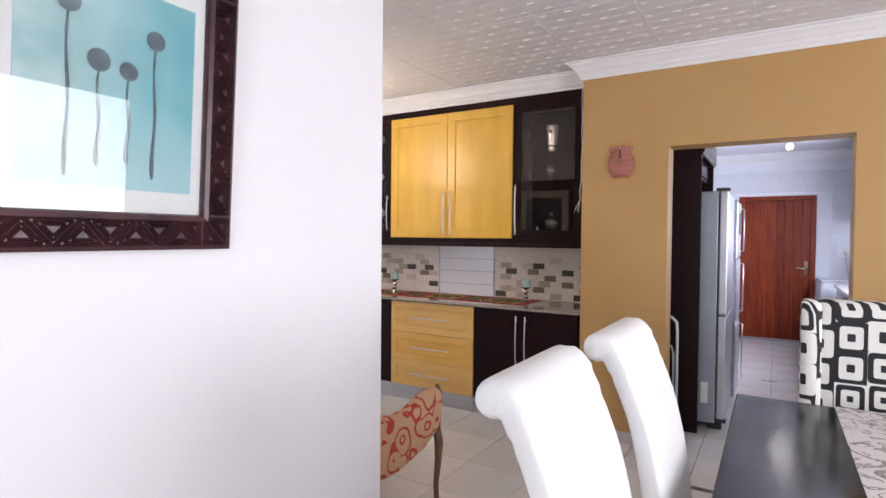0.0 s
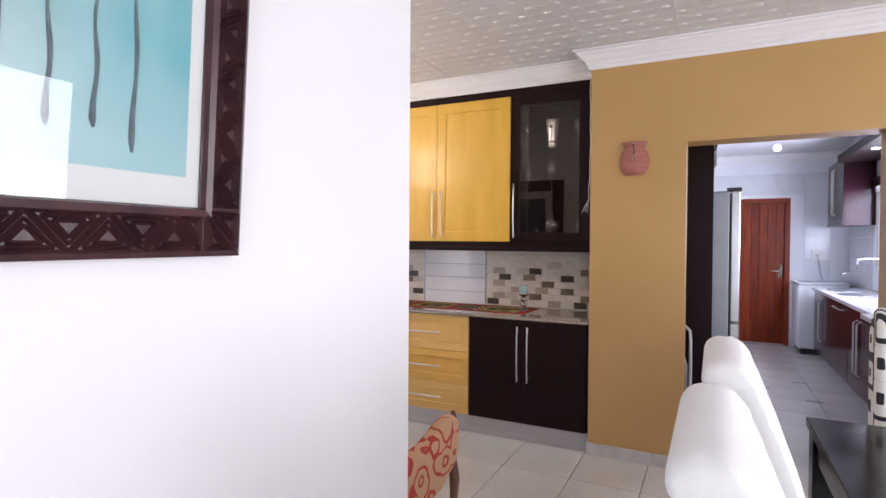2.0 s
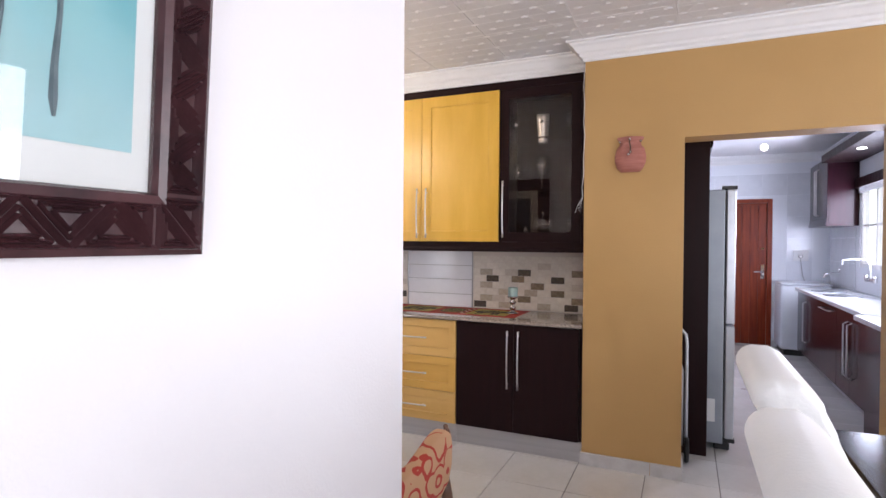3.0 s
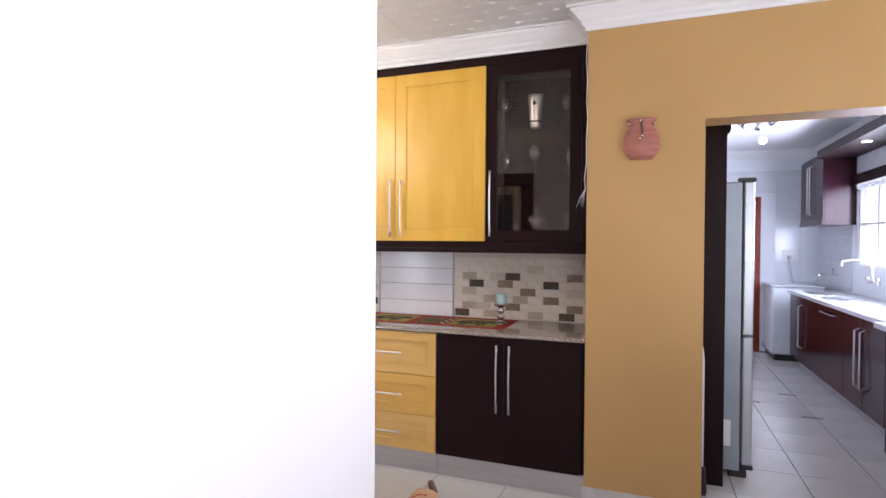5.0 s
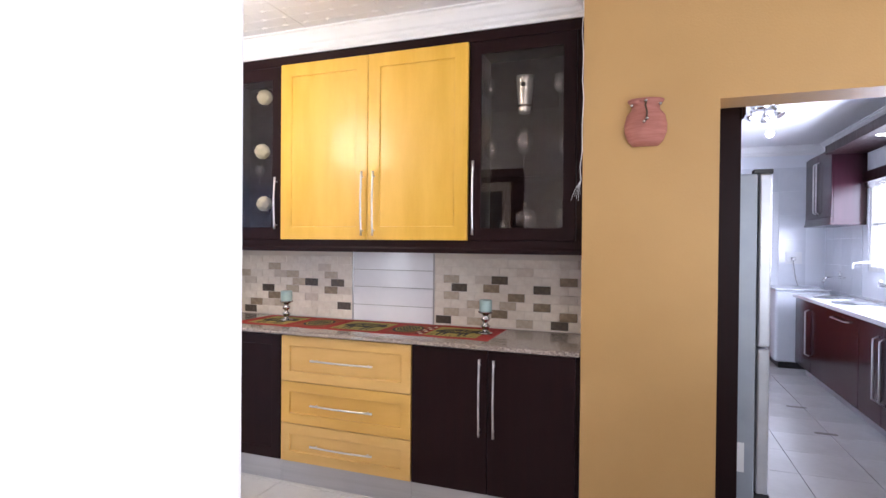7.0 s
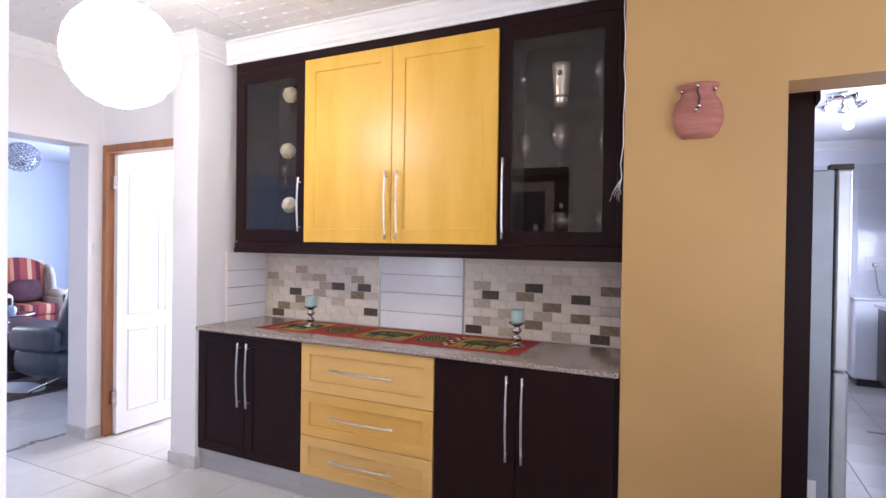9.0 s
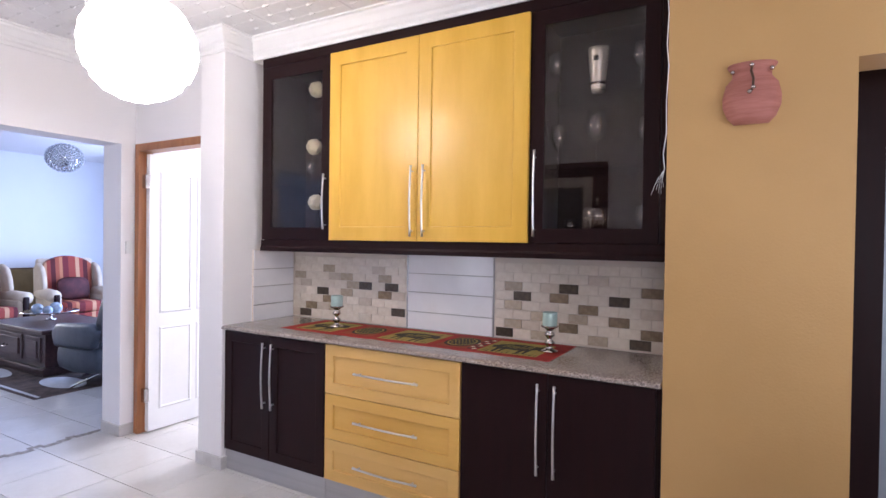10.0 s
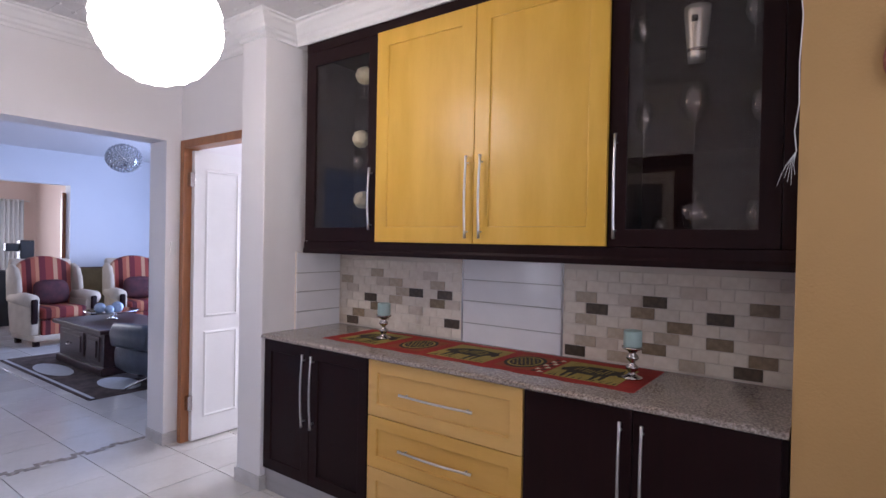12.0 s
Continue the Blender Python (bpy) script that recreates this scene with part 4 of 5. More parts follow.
wire = thing("wire", (-0.001, 4.010, 1.72), "loose white wire running down the wall corner with frayed end", "cable")
part("cable", tube([(0.0, 0, 0.88), (-0.006, 0, 0.74), (0.001, 0, 0.62), (-0.003, -0.002, 0.50), (0.004, 0, 0.42), (-0.002, -0.004, 0.28), (0.0, -0.004, 0.16), (-0.010, -0.006, 0.08), (-0.004, -0.006, 0.02)], 0.0019, 6), M["white_plastic"], wire, smooth=True)
for k in range(6):
    part("strand", tube([(-0.004, -0.006, 0.02), (-0.010 - 0.004 * k, -0.010, -0.02), (-0.006 - 0.009 * k, -0.012, -0.05 - 0.01 * ((k * 3) % 4))], 0.0006, 4), M["white_plastic"], wire)


def candle_holder(x, y, label):
    c = thing("candle_holder", (x, y, 0.908), label, "candle holder")
    part("stand", lathe([(0.042, 0), (0.042, 0.006), (0.020, 0.014), (0.013, 0.026), (0.024, 0.040), (0.026, 0.048), (0.012, 0.060), (0.011, 0.068), (0.026, 0.082), (0.024, 0.092), (0.013, 0.104), (0.022, 0.114), (0.043, 0.124), (0.044, 0.130), (0.030, 0.131)], 32), M["pewter"], c, smooth=True)
    part("candle", lathe([(0.034, 0.131), (0.0365, 0.135), (0.0365, 0.193), (0.034, 0.197), (0.028, 0.194), (0.010, 0.192)], 28), M["candle"], c, "pale sea-green pillar candle", smooth=True)
    return c


candle_holder(-0.575, 4.36, "pale green candle on pewter holder standing on the red runner")
candle_holder(-1.955, 4.36, "pale green candle on pewter holder at the runner's far end")


def runner():
    r = thing("cloth_runner", (-2.215, 4.14, 0.9045), "red table runner with yellow animal panels on the granite counter", "table runner")
    L, W = 1.715, 0.42
    nx, ny = 90, 10
    vs = [[(L * i / nx, W * j / ny + 0.006 * math.sin(i * 0.55) * (1 if j in (0, ny) else 0.2) + (0.03 * (j / ny) * (1 - 2 * i / nx) * -0.6), 0.0006) for j in range(ny + 1)] for i in range(nx + 1)]
    bm = bmesh.new()
    g = [[bm.verts.new(v) for v in row] for row in vs]
    g2 = [[bm.verts.new((v[0], v[1], v[2] + 0.0022)) for v in row] for row in vs]
    for i in range(nx):
        for j in range(ny):
            bm.faces.new((g2[i][j], g2[i + 1][j], g2[i + 1][j + 1], g2[i][j + 1]))
            bm.faces.new((g[i][j], g[i][j + 1], g[i + 1][j + 1], g[i + 1][j]))
    for i in range(nx):
        bm.faces.new((g[i][0], g[i + 1][0], g2[i + 1][0], g2[i][0]))
        bm.faces.new((g[i][ny], g2[i][ny], g2[i + 1][ny], g[i + 1][ny]))
    for j in range(ny):
        bm.faces.new((g[0][j], g2[0][j], g2[0][j + 1], g[0][j + 1]))
        bm.faces.new((g[nx][j], g[nx][j + 1], g2[nx][j + 1], g2[nx][j]))
    cloth = part("cloth", bm, M["runner_red"], r)
    z = 0.0034
    rnd = random.Random(5)

    def flat(points, mat, lift, nm, lab):
        b = bmesh.new()
        prism(points, "z", z + lift, z + lift + 0.0006, b)
        return part(nm, b, mat, cloth, lab)
    spans = [(0.08, 0.36, "big"), (0.42, 0.64, "small"), (0.70, 1.02, "big"), (1.07, 1.25, "small"), (1.32, 1.63, "big")]
    for a, b, kind in spans:
        m, w = (a + b) / 2, (b - a)
        if kind == "big":
            flat([(a, 0.05), (b, 0.05), (b, 0.36), (a, 0.36)], M["runner_yellow"], 0, "yellow_panel", "olive yellow panel")
            body = [(-0.44, 0.21), (-0.40, 0.17), (-0.33, 0.18), (-0.30, 0.15), (-0.29, 0.07), (-0.25, 0.07), (-0.245, 0.14), (-0.20, 0.15), (-0.19, 0.085), (-0.155, 0.085), (-0.14, 0.155), (0.10, 0.15), (0.11, 0.07), (0.15, 0.07), (0.165, 0.15), (0.20, 0.16), (0.215, 0.085), (0.25, 0.085), (0.265, 0.19), (0.33, 0.215), (0.38, 0.19), (0.43, 0.20), (0.44, 0.24), (0.37, 0.27), (0.35, 0.32), (0.31, 0.285), (0.20, 0.29), (0.02, 0.305), (-0.18, 0.295), (-0.30, 0.27), (-0.36, 0.25)]
            flat([(m + u * w, v) for u, v in body], M["runner_black"], 0.0009, "animal_print", "black four-legged animal shape")
            for k in range(9):
                u = m + (-0.24 + 0.055 * k + rnd.uniform(-0.01, 0.01)) * w
                v, t = 0.185 + rnd.uniform(-0.01, 0.02), 0.07 + rnd.uniform(-0.03, 0.02)
                flat([(u, v), (u + 0.004, v), (u + 0.012, v + t), (u + 0.007, v + t)], M["runner_yellow"], 0.0017, "stripe", "thin yellow stripe")
            for k in range(11):
                u, t = a + 0.02 + (w - 0.04) * k / 10 + rnd.uniform(-0.006, 0.006), rnd.uniform(0.02, 0.055)
                flat([(u, 0.052), (u + 0.007, 0.052), (u + rnd.uniform(-0.01, 0.02), 0.055 + t)], M["runner_black"], 0.0018 + 0.00005 * k, "grass_print", "black grass blade")
        else:
            flat([(a, 0.06), (b, 0.06), (b, 0.35), (a, 0.35)], M["runner_brown"], 0, "rust_panel", "rust brown panel")
            for rr, mt, lift, nm, lab in ((1.0, "runner_black", 0.0009, "oval_print", "black oval print"), (0.84, "runner_yellow", 0.0016, "oval_ring", "yellow oval ring"), (0.74, "runner_black", 0.0023, "oval_field", "black oval field")):
                flat([(m + 0.092 * rr * math.cos(t * math.pi / 10), 0.205 + 0.125 * rr * math.sin(t * math.pi / 10)) for t in range(20)], M[mt], lift, nm, lab)
            for i in range(-3, 4):
                for j in range(-4, 5):
                    u, v = 0.021 * i + (0.0105 if j % 2 else 0), 0.020 * j
                    if (u / 0.060) ** 2 + (v / 0.085) ** 2 < 1:
                        flat([(m + u - 0.006, 0.205 + v), (m + u, 0.199 + v), (m + u + 0.006, 0.205 + v), (m + u, 0.211 + v)], M["runner_yellow"], 0.0030, "spot", "yellow spot")
    for x in (1.268, 1.296):
        for q in range(7):
            v = 0.06 + 0.042 * q
            flat([(x - 0.012, v), (x + 0.012, v + 0.018), (x - 0.012, v + 0.036)], M["flower" if (q + (x > 1.28)) % 2 else "runner_black"], 0.0003, "triangle_print", "small triangle print")


runner()


def goblet(name, x, y, z, h, r, label):
    c = thing(name, (x, y, z), label, "glassware", "glassware in the cabinet")
    part("glass", lathe([(r * 0.8, 0), (r * 0.8, 0.003), (0.004, 0.008), (0.003, h * 0.45), (r * 0.6, h * 0.52), (r, h * 0.7), (r * 0.8, h), (r * 0.76, h), (r * 0.93, h * 0.7), (r * 0.5, h * 0.55)], 20), M["glassware"], c, smooth=True)


SH = (1.378 + 0.039, 1.378 + 0.427, 1.378 + 0.787)
for x, s, h, r in ((-0.543, 1, 0.22, 0.036), (-0.355, 1, 0.27, 0.054), (-0.133, 1, 0.22, 0.036), (-0.560, 2, 0.21, 0.036), (-0.158, 2, 0.20, 0.036), (-0.48, 0, 0.15, 0.033), (-0.146, 0, 0.21, 0.036), (-2.16, 0, 0.12, 0.035), (-2.16, 1, 0.14, 0.035)):
    goblet("wine_glass", x, 4.34 if s else 4.36, SH[s], h, r, "clear stemmed wine glass on a cabinet shelf")
dome = thing("glass_cloche", (-0.343, 4.33, SH[0]), "clear glass dish with a domed lid in the cabinet", "glassware")
part("dome", lathe([(0.05, 0.0), (0.05, 0.004), (0.008, 0.012), (0.008, 0.105), (0.068, 0.112), (0.068, 0.185), (0.056, 0.203), (0.02, 0.213), (0.006, 0.215), (0.006, 0.225), (0.014, 0.232), (0.014, 0.244), (0.004, 0.250)], 28), M["glassware"], dome, smooth=True)


# vase-shaped body added in place of a bright glint in the glass
cup = thing("metal_vase", (-0.362, 4.38, SH[2] + 0.001), "bright tapered form standing in for a glint in the cabinet glass", "vase")
part("vase_body", lathe([(0.030, 0.0), (0.033, 0.02), (0.049, 0.19), (0.051, 0.215), (0.047, 0.215), (0.035, 0.05)], 24), M["vase"], cup, smooth=True)
part("band", lathe([(0.0350, 0.04), (0.0370, 0.042), (0.0378, 0.052), (0.0360, 0.054)], 24), M["pewter"], cup, smooth=True)
part("knob", lathe([(0.004, -0.002), (0.012, 0.0), (0.012, 0.02), (0.004, 0.022)], 14, at=(0, -0.045, 0.15)), M["black"], cup, smooth=True)


def flower_ball(x, z):
    c = thing("flower_ball", (x, 4.36, z), "cream paper flower ball on clear stem behind cabinet glass", "ornament", "flower balls in the cabinet")
    bm = bmesh.new()
    bmesh.ops.create_icosphere(bm, subdivisions=4, radius=0.048)
    for v in bm.verts:
        n = noise.noise(v.co * 85)
        v.co *= 1 + 0.24 * n
    part("flowers", bm, M["flower"], c, smooth=True)
    part("stem", lathe([(0.03, -0.13), (0.03, -0.127), (0.004, -0.122), (0.003, -0.04)], 12), M["glassware"], c, smooth=True)


for x, z in ((-2.140, 2.41), (-2.158, 2.045), (-2.140, 1.69)):
    flower_ball(x, z)


# ---- lamps ----
def petal_pendant():
    c = thing("pendant_lamp", (-1.94, 3.09, CEIL), "lit white petal globe pendant lamp hanging from the ceiling", "pendant lamp")
    part("canopy", lathe([(0.05, -0.03), (0.055, -0.01), (0.055, 0.0)], 24), M["white_plastic"], c, smooth=True)
    part("cord", tube([(0, 0, -0.02), (0, 0, -0.2)], 0.004, 6), M["white_plastic"], c)
    centre, R, n = Vector((0, 0, -0.49)), 0.205, 56
    inner = bmesh.new()
    bmesh.ops.create_icosphere(inner, subdivisions=3, radius=R - 0.006, matrix=Matrix.Translation(centre))
    shade = part("shade", inner, M["shade"], c, "glowing white globe shade", smooth=True)
    bm = bmesh.new()
    top = bm.verts.new((0, 0, 0.010))
    ring = [bm.verts.new((0.060 * (1 + 0.12 * math.cos(5 * t)) * math.cos(t), 0.060 * (1 + 0.12 * math.cos(5 * t)) * math.sin(t), 0.012)) for t in (2 * math.pi * q / 20 for q in range(20))]
    low = [bm.verts.new((v.co.x * 0.5, v.co.y * 0.5, 0.0)) for v in ring]
    for q in range(20):
        j = (q + 1) % 20
        bm.faces.new((top, ring[q], ring[j]))
        bm.faces.new((ring[q], low[q], low[j], ring[j]))
    first = part("petal", bm, M["shade"], shade, "white petal")
    for k in range(n):
        zz = 1 - 2 * (k + 0.5) / n
        a = k * 2.39996
        d = Vector((math.sqrt(1 - zz * zz) * math.cos(a), math.sqrt(1 - zz * zz) * math.sin(a), zz))
        m = Matrix.Translation(centre + d * R) @ d.to_track_quat("Z", "X").to_matrix().to_4x4()
        if k == 0:
            first.matrix_local = m
            continue
        o = new("petal", first.data)
        o.parent = shade
        o.matrix_local = m


petal_pendant()


def crystal_pendant():
    c = thing("crystal_pendant", (-6.02, 4.72, CEIL), "round crystal bead pendant hanging in the lounge", "pendant lamp")
    part("cord", tube([(0, 0, 0), (0, 0, -0.26)], 0.004, 6), M["chrome"], c)
    bm = bmesh.new()
    n = 260
    for k in range(n):
        zz = 1 - 2 * (k + 0.5) / n
        a = k * 2.39996
        d = Vector((math.sqrt(1 - zz * zz) * math.cos(a), math.sqrt(1 - zz * zz) * math.sin(a), 0.85 * zz))
        bmesh.ops.create_icosphere(bm, subdivisions=1, radius=0.013, matrix=Matrix.Translation(Vector((0, 0, -0.45)) + d * 0.168))
    part("bead_cover", bm, M["crystal"], c, "clear crystal beads", kind="stuff")
    bm = bmesh.new()
    bmesh.ops.create_icosphere(bm, subdivisions=3, radius=0.135, matrix=Matrix.Translation((0, 0, -0.45)) @ Matrix.Diagonal((1, 1, 0.85, 1)))
    part("core", bm, M["chrome"], c, smooth=True)


crystal_pendant()


def spot_cluster():
    c = thing("ceiling_spotlights", (1.29, 6.93, KC), "chrome ceiling fitting with swivelling lit spots in the kitchen", "ceiling light")
    part("plate", lathe([(0.10, -0.025), (0.11, -0.01), (0.11, 0.0)], 24), M["chrome"], c, smooth=True)
    for k, (dx, dy) in enumerate(((-0.12, 0.02), (0.10, -0.06), (0.03, 0.13))):
        part("arm", tube([(dx * 0.4, dy * 0.4, -0.02), (dx * 0.8, dy * 0.8, -0.06)], 0.008, 6), M["chrome"], c)
        m = look((dx, dy, -0.08), (dx * 1.8, dy * 1.8, -0.22))
        s = lathe([(0.018, 0.045), (0.030, 0.02), (0.042, -0.035), (0.038, -0.035)], 18)
        bmesh.ops.transform(s, matrix=m, verts=s.verts)
        part("spot_shade", s, M["chrome"], c, smooth=True)
    bm = bmesh.new()
    bmesh.ops.create_icosphere(bm, subdivisions=2, radius=0.035, matrix=Matrix.Translation((0.05, 0.02, -0.25)))
    part("lit_bulb", bm, M["bulb"], c, smooth=True)


spot_cluster()


# ---- doors ----
def hall_door():
    f = bmesh.new()
    box(-3.665, -3.615, 4.085, 4.195, 0, 2.135, f)
    box(-2.87, -2.82, 4.085, 4.195, 0, 2.135, f)
    box(-3.615, -2.87, 4.085, 4.195, 2.08, 2.135, f)
    part("door_frame", f, M["frame_wood"], None, bevel=0.004, kind="structure")
    c = thing("door", (-3.612, 4.142, 0.012), "open white moulded four-panel door on an orange-brown frame", "door")
    bm = bmesh.new()
    L, Hh = 0.72, 2.055
    panels = [(0.09, 0.34, 0.16, 0.76), (0.40, 0.63, 0.16, 0.76), (0.09, 0.34, 0.88, 1.92), (0.40, 0.63, 0.88, 1.92)]
    box(0, 0.04, 0, L, 0, Hh, bm)
    for y0, y1, z0, z1 in panels:
        sweep([(y0, z0, 0), (y1, z0, 0), (y1, z1, 0), (y0, z1, 0)], [(-0.012, -0.001), (-0.006, 0.007), (0.0, 0.007), (0.012, -0.001)], True, m2 := bmesh.new())
        bmesh.ops.transform(m2, matrix=Matrix(((0, 0, 1, 0.04), (1, 0, 0, 0), (0, 1, 0, 0), (0, 0, 0, 1))), verts=m2.verts)
        me = bpy.data.meshes.new("tmp")
        m2.to_mesh(me)
        m2.free()
        bm.from_mesh(me)
        bpy.data.meshes.remove(me)
    part("leaf", bm, M["door_white"], c, "white moulded door leaf")
    for z in (0.22, 1.80):
        part("hinge", box(-0.004, 0.043, -0.030, 0.002, z, z + 0.10), M["pewter"], c, "steel butt hinge", bevel=0.002)


hall_door()


def kitchen_door():
    f = bmesh.new()
    box(0.765, 0.825, 9.285, 9.40, 0, 2.085, f)
    box(1.657, 1.717, 9.285, 9.40, 0, 2.085, f)
    box(0.825, 1.657, 9.285, 9.40, 2.03, 2.085, f)
    part("door_frame", f, M["red_door"], None, kind="structure")
    d = thing("door", (0.827, 9.33, 0.012), "closed varnished red-brown plank door in the kitchen's end wall", "door")
    n, W = 8, 0.828
    for i in range(n):
        part("plank", box(W * i / n + 0.0005, W * (i + 1) / n - 0.0005, 0, 0.035, 0, 2.015), M["red_door"], d, bevel=0.003)
    part("backing_board", box(0.0, W, 0.0352, 0.045, 0, 2.015), M["red_door"], d)
    part("handle", tube([(0.78, 0.0, 1.04), (0.78, -0.05, 1.04), (0.67, -0.055, 1.04)], 0.010), M["chrome"], d, "chrome lever handle", smooth=True)
    part("handle_plate", box(0.758, 0.802, -0.006, 0.0, 0.94, 1.14), M["chrome"], d, bevel=0.002)
    part("latch", box(0.76, 0.80, -0.008, 0.0, 1.36, 1.38), M["chrome"], d)


kitchen_door()


# ---- kitchen ----
def kitchen():
    c = thing("tall_cabinet", (0.0, 4.50, 0), "tall dark espresso housing cabinet around the fridge", "cabinet")
    part("side_panel", box(0.21, 0.750, 0.0, 0.03, 0.0, 2.20), M["espresso"], c, bevel=0.003)
    part("side_panel", box(0.21, 0.750, 0.88, 0.91, 0.0, 2.20), M["espresso"], c, bevel=0.003)
    part("cornice", prism([(0.751, 2.085), (0.758, 2.09), (0.768, 2.11), (0.768, 2.25), (0.751, 2.25)][::-1], "y", -0.012, 0.92), M["espresso"], c)
    part("body", box(0.21, 0.70, 0.031, 0.879, 1.95, 2.20), M["espresso"], c)
    part("door", box(0.701, 0.72, 0.04, 0.87, 1.96, 2.08), M["mahogany"], c)

    c = thing("fridge", (0.10, 4.65, 0), "tall silver two-door fridge between the cabinet panel and kitchen aisle", "fridge")
    part("body", box(0.11, 0.755, 0.0, 0.68, 0.05, 1.82), M["fridge"], c, bevel=0.008)
    for z0, z1 in ((0.09, 0.875), (0.885, 1.82)):
        d = part("door", box(0.762, 0.822, 0.0, 0.68, z0, z1), M["fridge_door"], c, "steel fridge door", bevel=0.010)
        part("handle", tube([(0.82, 0.65, z0 + 0.1), (0.842, 0.65, z0 + 0.12), (0.842, 0.65, z1 - 0.12), (0.82, 0.65, z1 - 0.1)], 0.006, 8), M["steel"], d, smooth=True)
    part("top_hinge", box(0.735, 0.83, 0.01, 0.07, 1.82, 1.845), M["black"], c, bevel=0.004)
    part("bottom_hinge", box(0.735, 0.83, 0.01, 0.07, 0.06, 0.088), M["black"], c, bevel=0.004)
    for y in (0.03, 0.59):
        part("foot", box(0.70, 0.80, y, y + 0.06, 0.0, 0.052), M["black"], c, bevel=0.01)
    part("sticker", box(0.655, 0.705, -0.002, 0.0, 0.20, 0.36), M["white_plastic"], c, "white paper sticker")

    c = thing("freezer", (0.10, 5.47, 0), "tall steel freezer with long handles beside the fridge", "freezer")
    part("body", box(0, 0.76, 0.0, 0.62, 0.03, 1.80), M["fridge"], c, bevel=0.008)
    for z0, z1 in ((0.06, 0.70), (0.71, 1.28), (1.29, 1.80)):
        d = part("door", box(0.762, 0.84, 0.0, 0.62, z0, z1), M["fridge_door"], c, "steel freezer door", bevel=0.010)
        part("handle", tube([(0.84, 0.56, z0 + 0.05), (0.868, 0.56, z0 + 0.06), (0.868, 0.56, z1 - 0.06), (0.84, 0.56, z1 - 0.05)], 0.006, 8), M["steel"], d, smooth=True)
    part("display", box(0.841, 0.846, 0.30, 0.42, 1.50, 1.70), M["black"], c)

    units = ((7.835, 8.43, 1), (6.52, 7.83, 0), (5.62, 6.515, 2))
    for y0, y1, n in units:
        c = thing("kitchen_base_cabinet", (1.895, y0, 0), "glossy mahogany base cabinet under the pale kitchen worktop", "cabinet", "kitchen base cabinets")
        w = y1 - y0
        part("body", box(0.021, 0.49, 0, w, 0.13, 0.865), M["mahogany"], c)
        part("plinth", box(0.11, 0.125, 0, w, 0.0, 0.129), M["plinth"], c, "grey plinth")
        if n == 0:
            d = part("door", box(0.0, 0.02, 0.002, w - 0.002, 0.135, 0.86), M["mahogany"], c, bevel=0.003)
            part("handle", tube([(0, 0.22, 0.80), (-0.03, 0.24, 0.80), (-0.03, 0.60, 0.80), (0, 0.62, 0.80)], 0.006), M["steel"], d, "level steel bar handle", smooth=True)
        for k in range(n):
            a, b = w * k / n + 0.002, w * (k + 1) / n - 0.002
            d = part("door", box(0.0, 0.02, a, b, 0.135, 0.86), M["mahogany"], c, bevel=0.003)
            hy = (a + 0.06) if k == n - 1 else (b - 0.06)
            part("handle", tube([(0, hy, 0.30), (-0.035, hy, 0.32), (-0.035, hy, 0.76), (0, hy, 0.78)], 0.007), M["steel"], d, "long steel bar handle", smooth=True)
    w = part("worktop", box(1.865, 2.395, 5.60, 8.44, 0.868, 0.905), M["worktop"], None, bevel=0.006)
    tagged(w, "pale polished worktop along the kitchen window wall", "worktop")
    for y in (7.35, 7.95):
        s = thing("sink", (2.12, y, 0.905), "oval stainless sink set in the pale worktop", "sink", "sinks in the worktop")
        part("rim", lathe([(0.17, 0.0), (0.172, 0.006), (0.15, 0.007), (0.14, 0.002)], 28, squash=1.3), M["sink"], s, smooth=True)
        part("bowl", lathe([(0.139, 0.0022), (0.10, 0.0014), (0.02, 0.0010)], 28, squash=1.3), M["sink"], s, smooth=True)
    t = thing("tap", (2.395, 7.30, 1.08), "wall-mounted chrome tap with a long white spout", "tap")
    part("spout", tube([(0.0, 0, 0.0), (-0.05, 0, 0.02), (-0.055, 0.02, 0.16), (-0.07, 0.05, 0.205), (-0.18, 0.13, 0.21), (-0.25, 0.18, 0.20), (-0.255, 0.185, 0.15)], 0.011), M["white_plastic"], t, "white curved spout", smooth=True)
    part("mixer", tube([(-0.05, -0.12, 0.0), (-0.05, 0.12, 0.0)], 0.017), M["chrome"], t, smooth=True)
    for y in (-0.13, 0.13):
        part("tap_head", tube([(-0.05, y, -0.02), (-0.05, y, 0.045)], 0.022), M["chrome"], t, smooth=True)
    t = thing("tap", (2.395, 8.55, 1.09), "small chrome tap on the wall above the washing machine", "tap")
    part("body", tube([(0, 0, 0), (-0.12, -0.02, 0.0), (-0.20, -0.03, -0.01), (-0.22, -0.03, -0.06)], 0.014), M["chrome"], t, smooth=True)
    part("tap_head", tube([(-0.05, 0, 0.0), (-0.05, 0, 0.07)], 0.012), M["chrome"], t, smooth=True)

    c = thing("washing_machine", (1.75, 8.70, 0), "white washing machine standing at the worktop's end", "washing machine")
    part("body", box(0, 0.56, 0.0, 0.60, 0.07, 0.91), M["appliance"], c, bevel=0.03, smooth=True)
    part("base", box(0.04, 0.54, 0.01, 0.58, 0.0, 0.07), M["black"], c)
    part("top", box(-0.005, 0.565, -0.005, 0.605, 0.911, 0.935), M["appliance"], c, bevel=0.01)

    c = thing("kitchen_wall_cabinet", (2.09, 7.96, 1.66), "dark mahogany wall cabinet beside the kitchen window", "cabinet")
    part("body", box(0.021, 0.305, 0.0, 0.94, 0.03, 0.80), M["mahogany"], c)
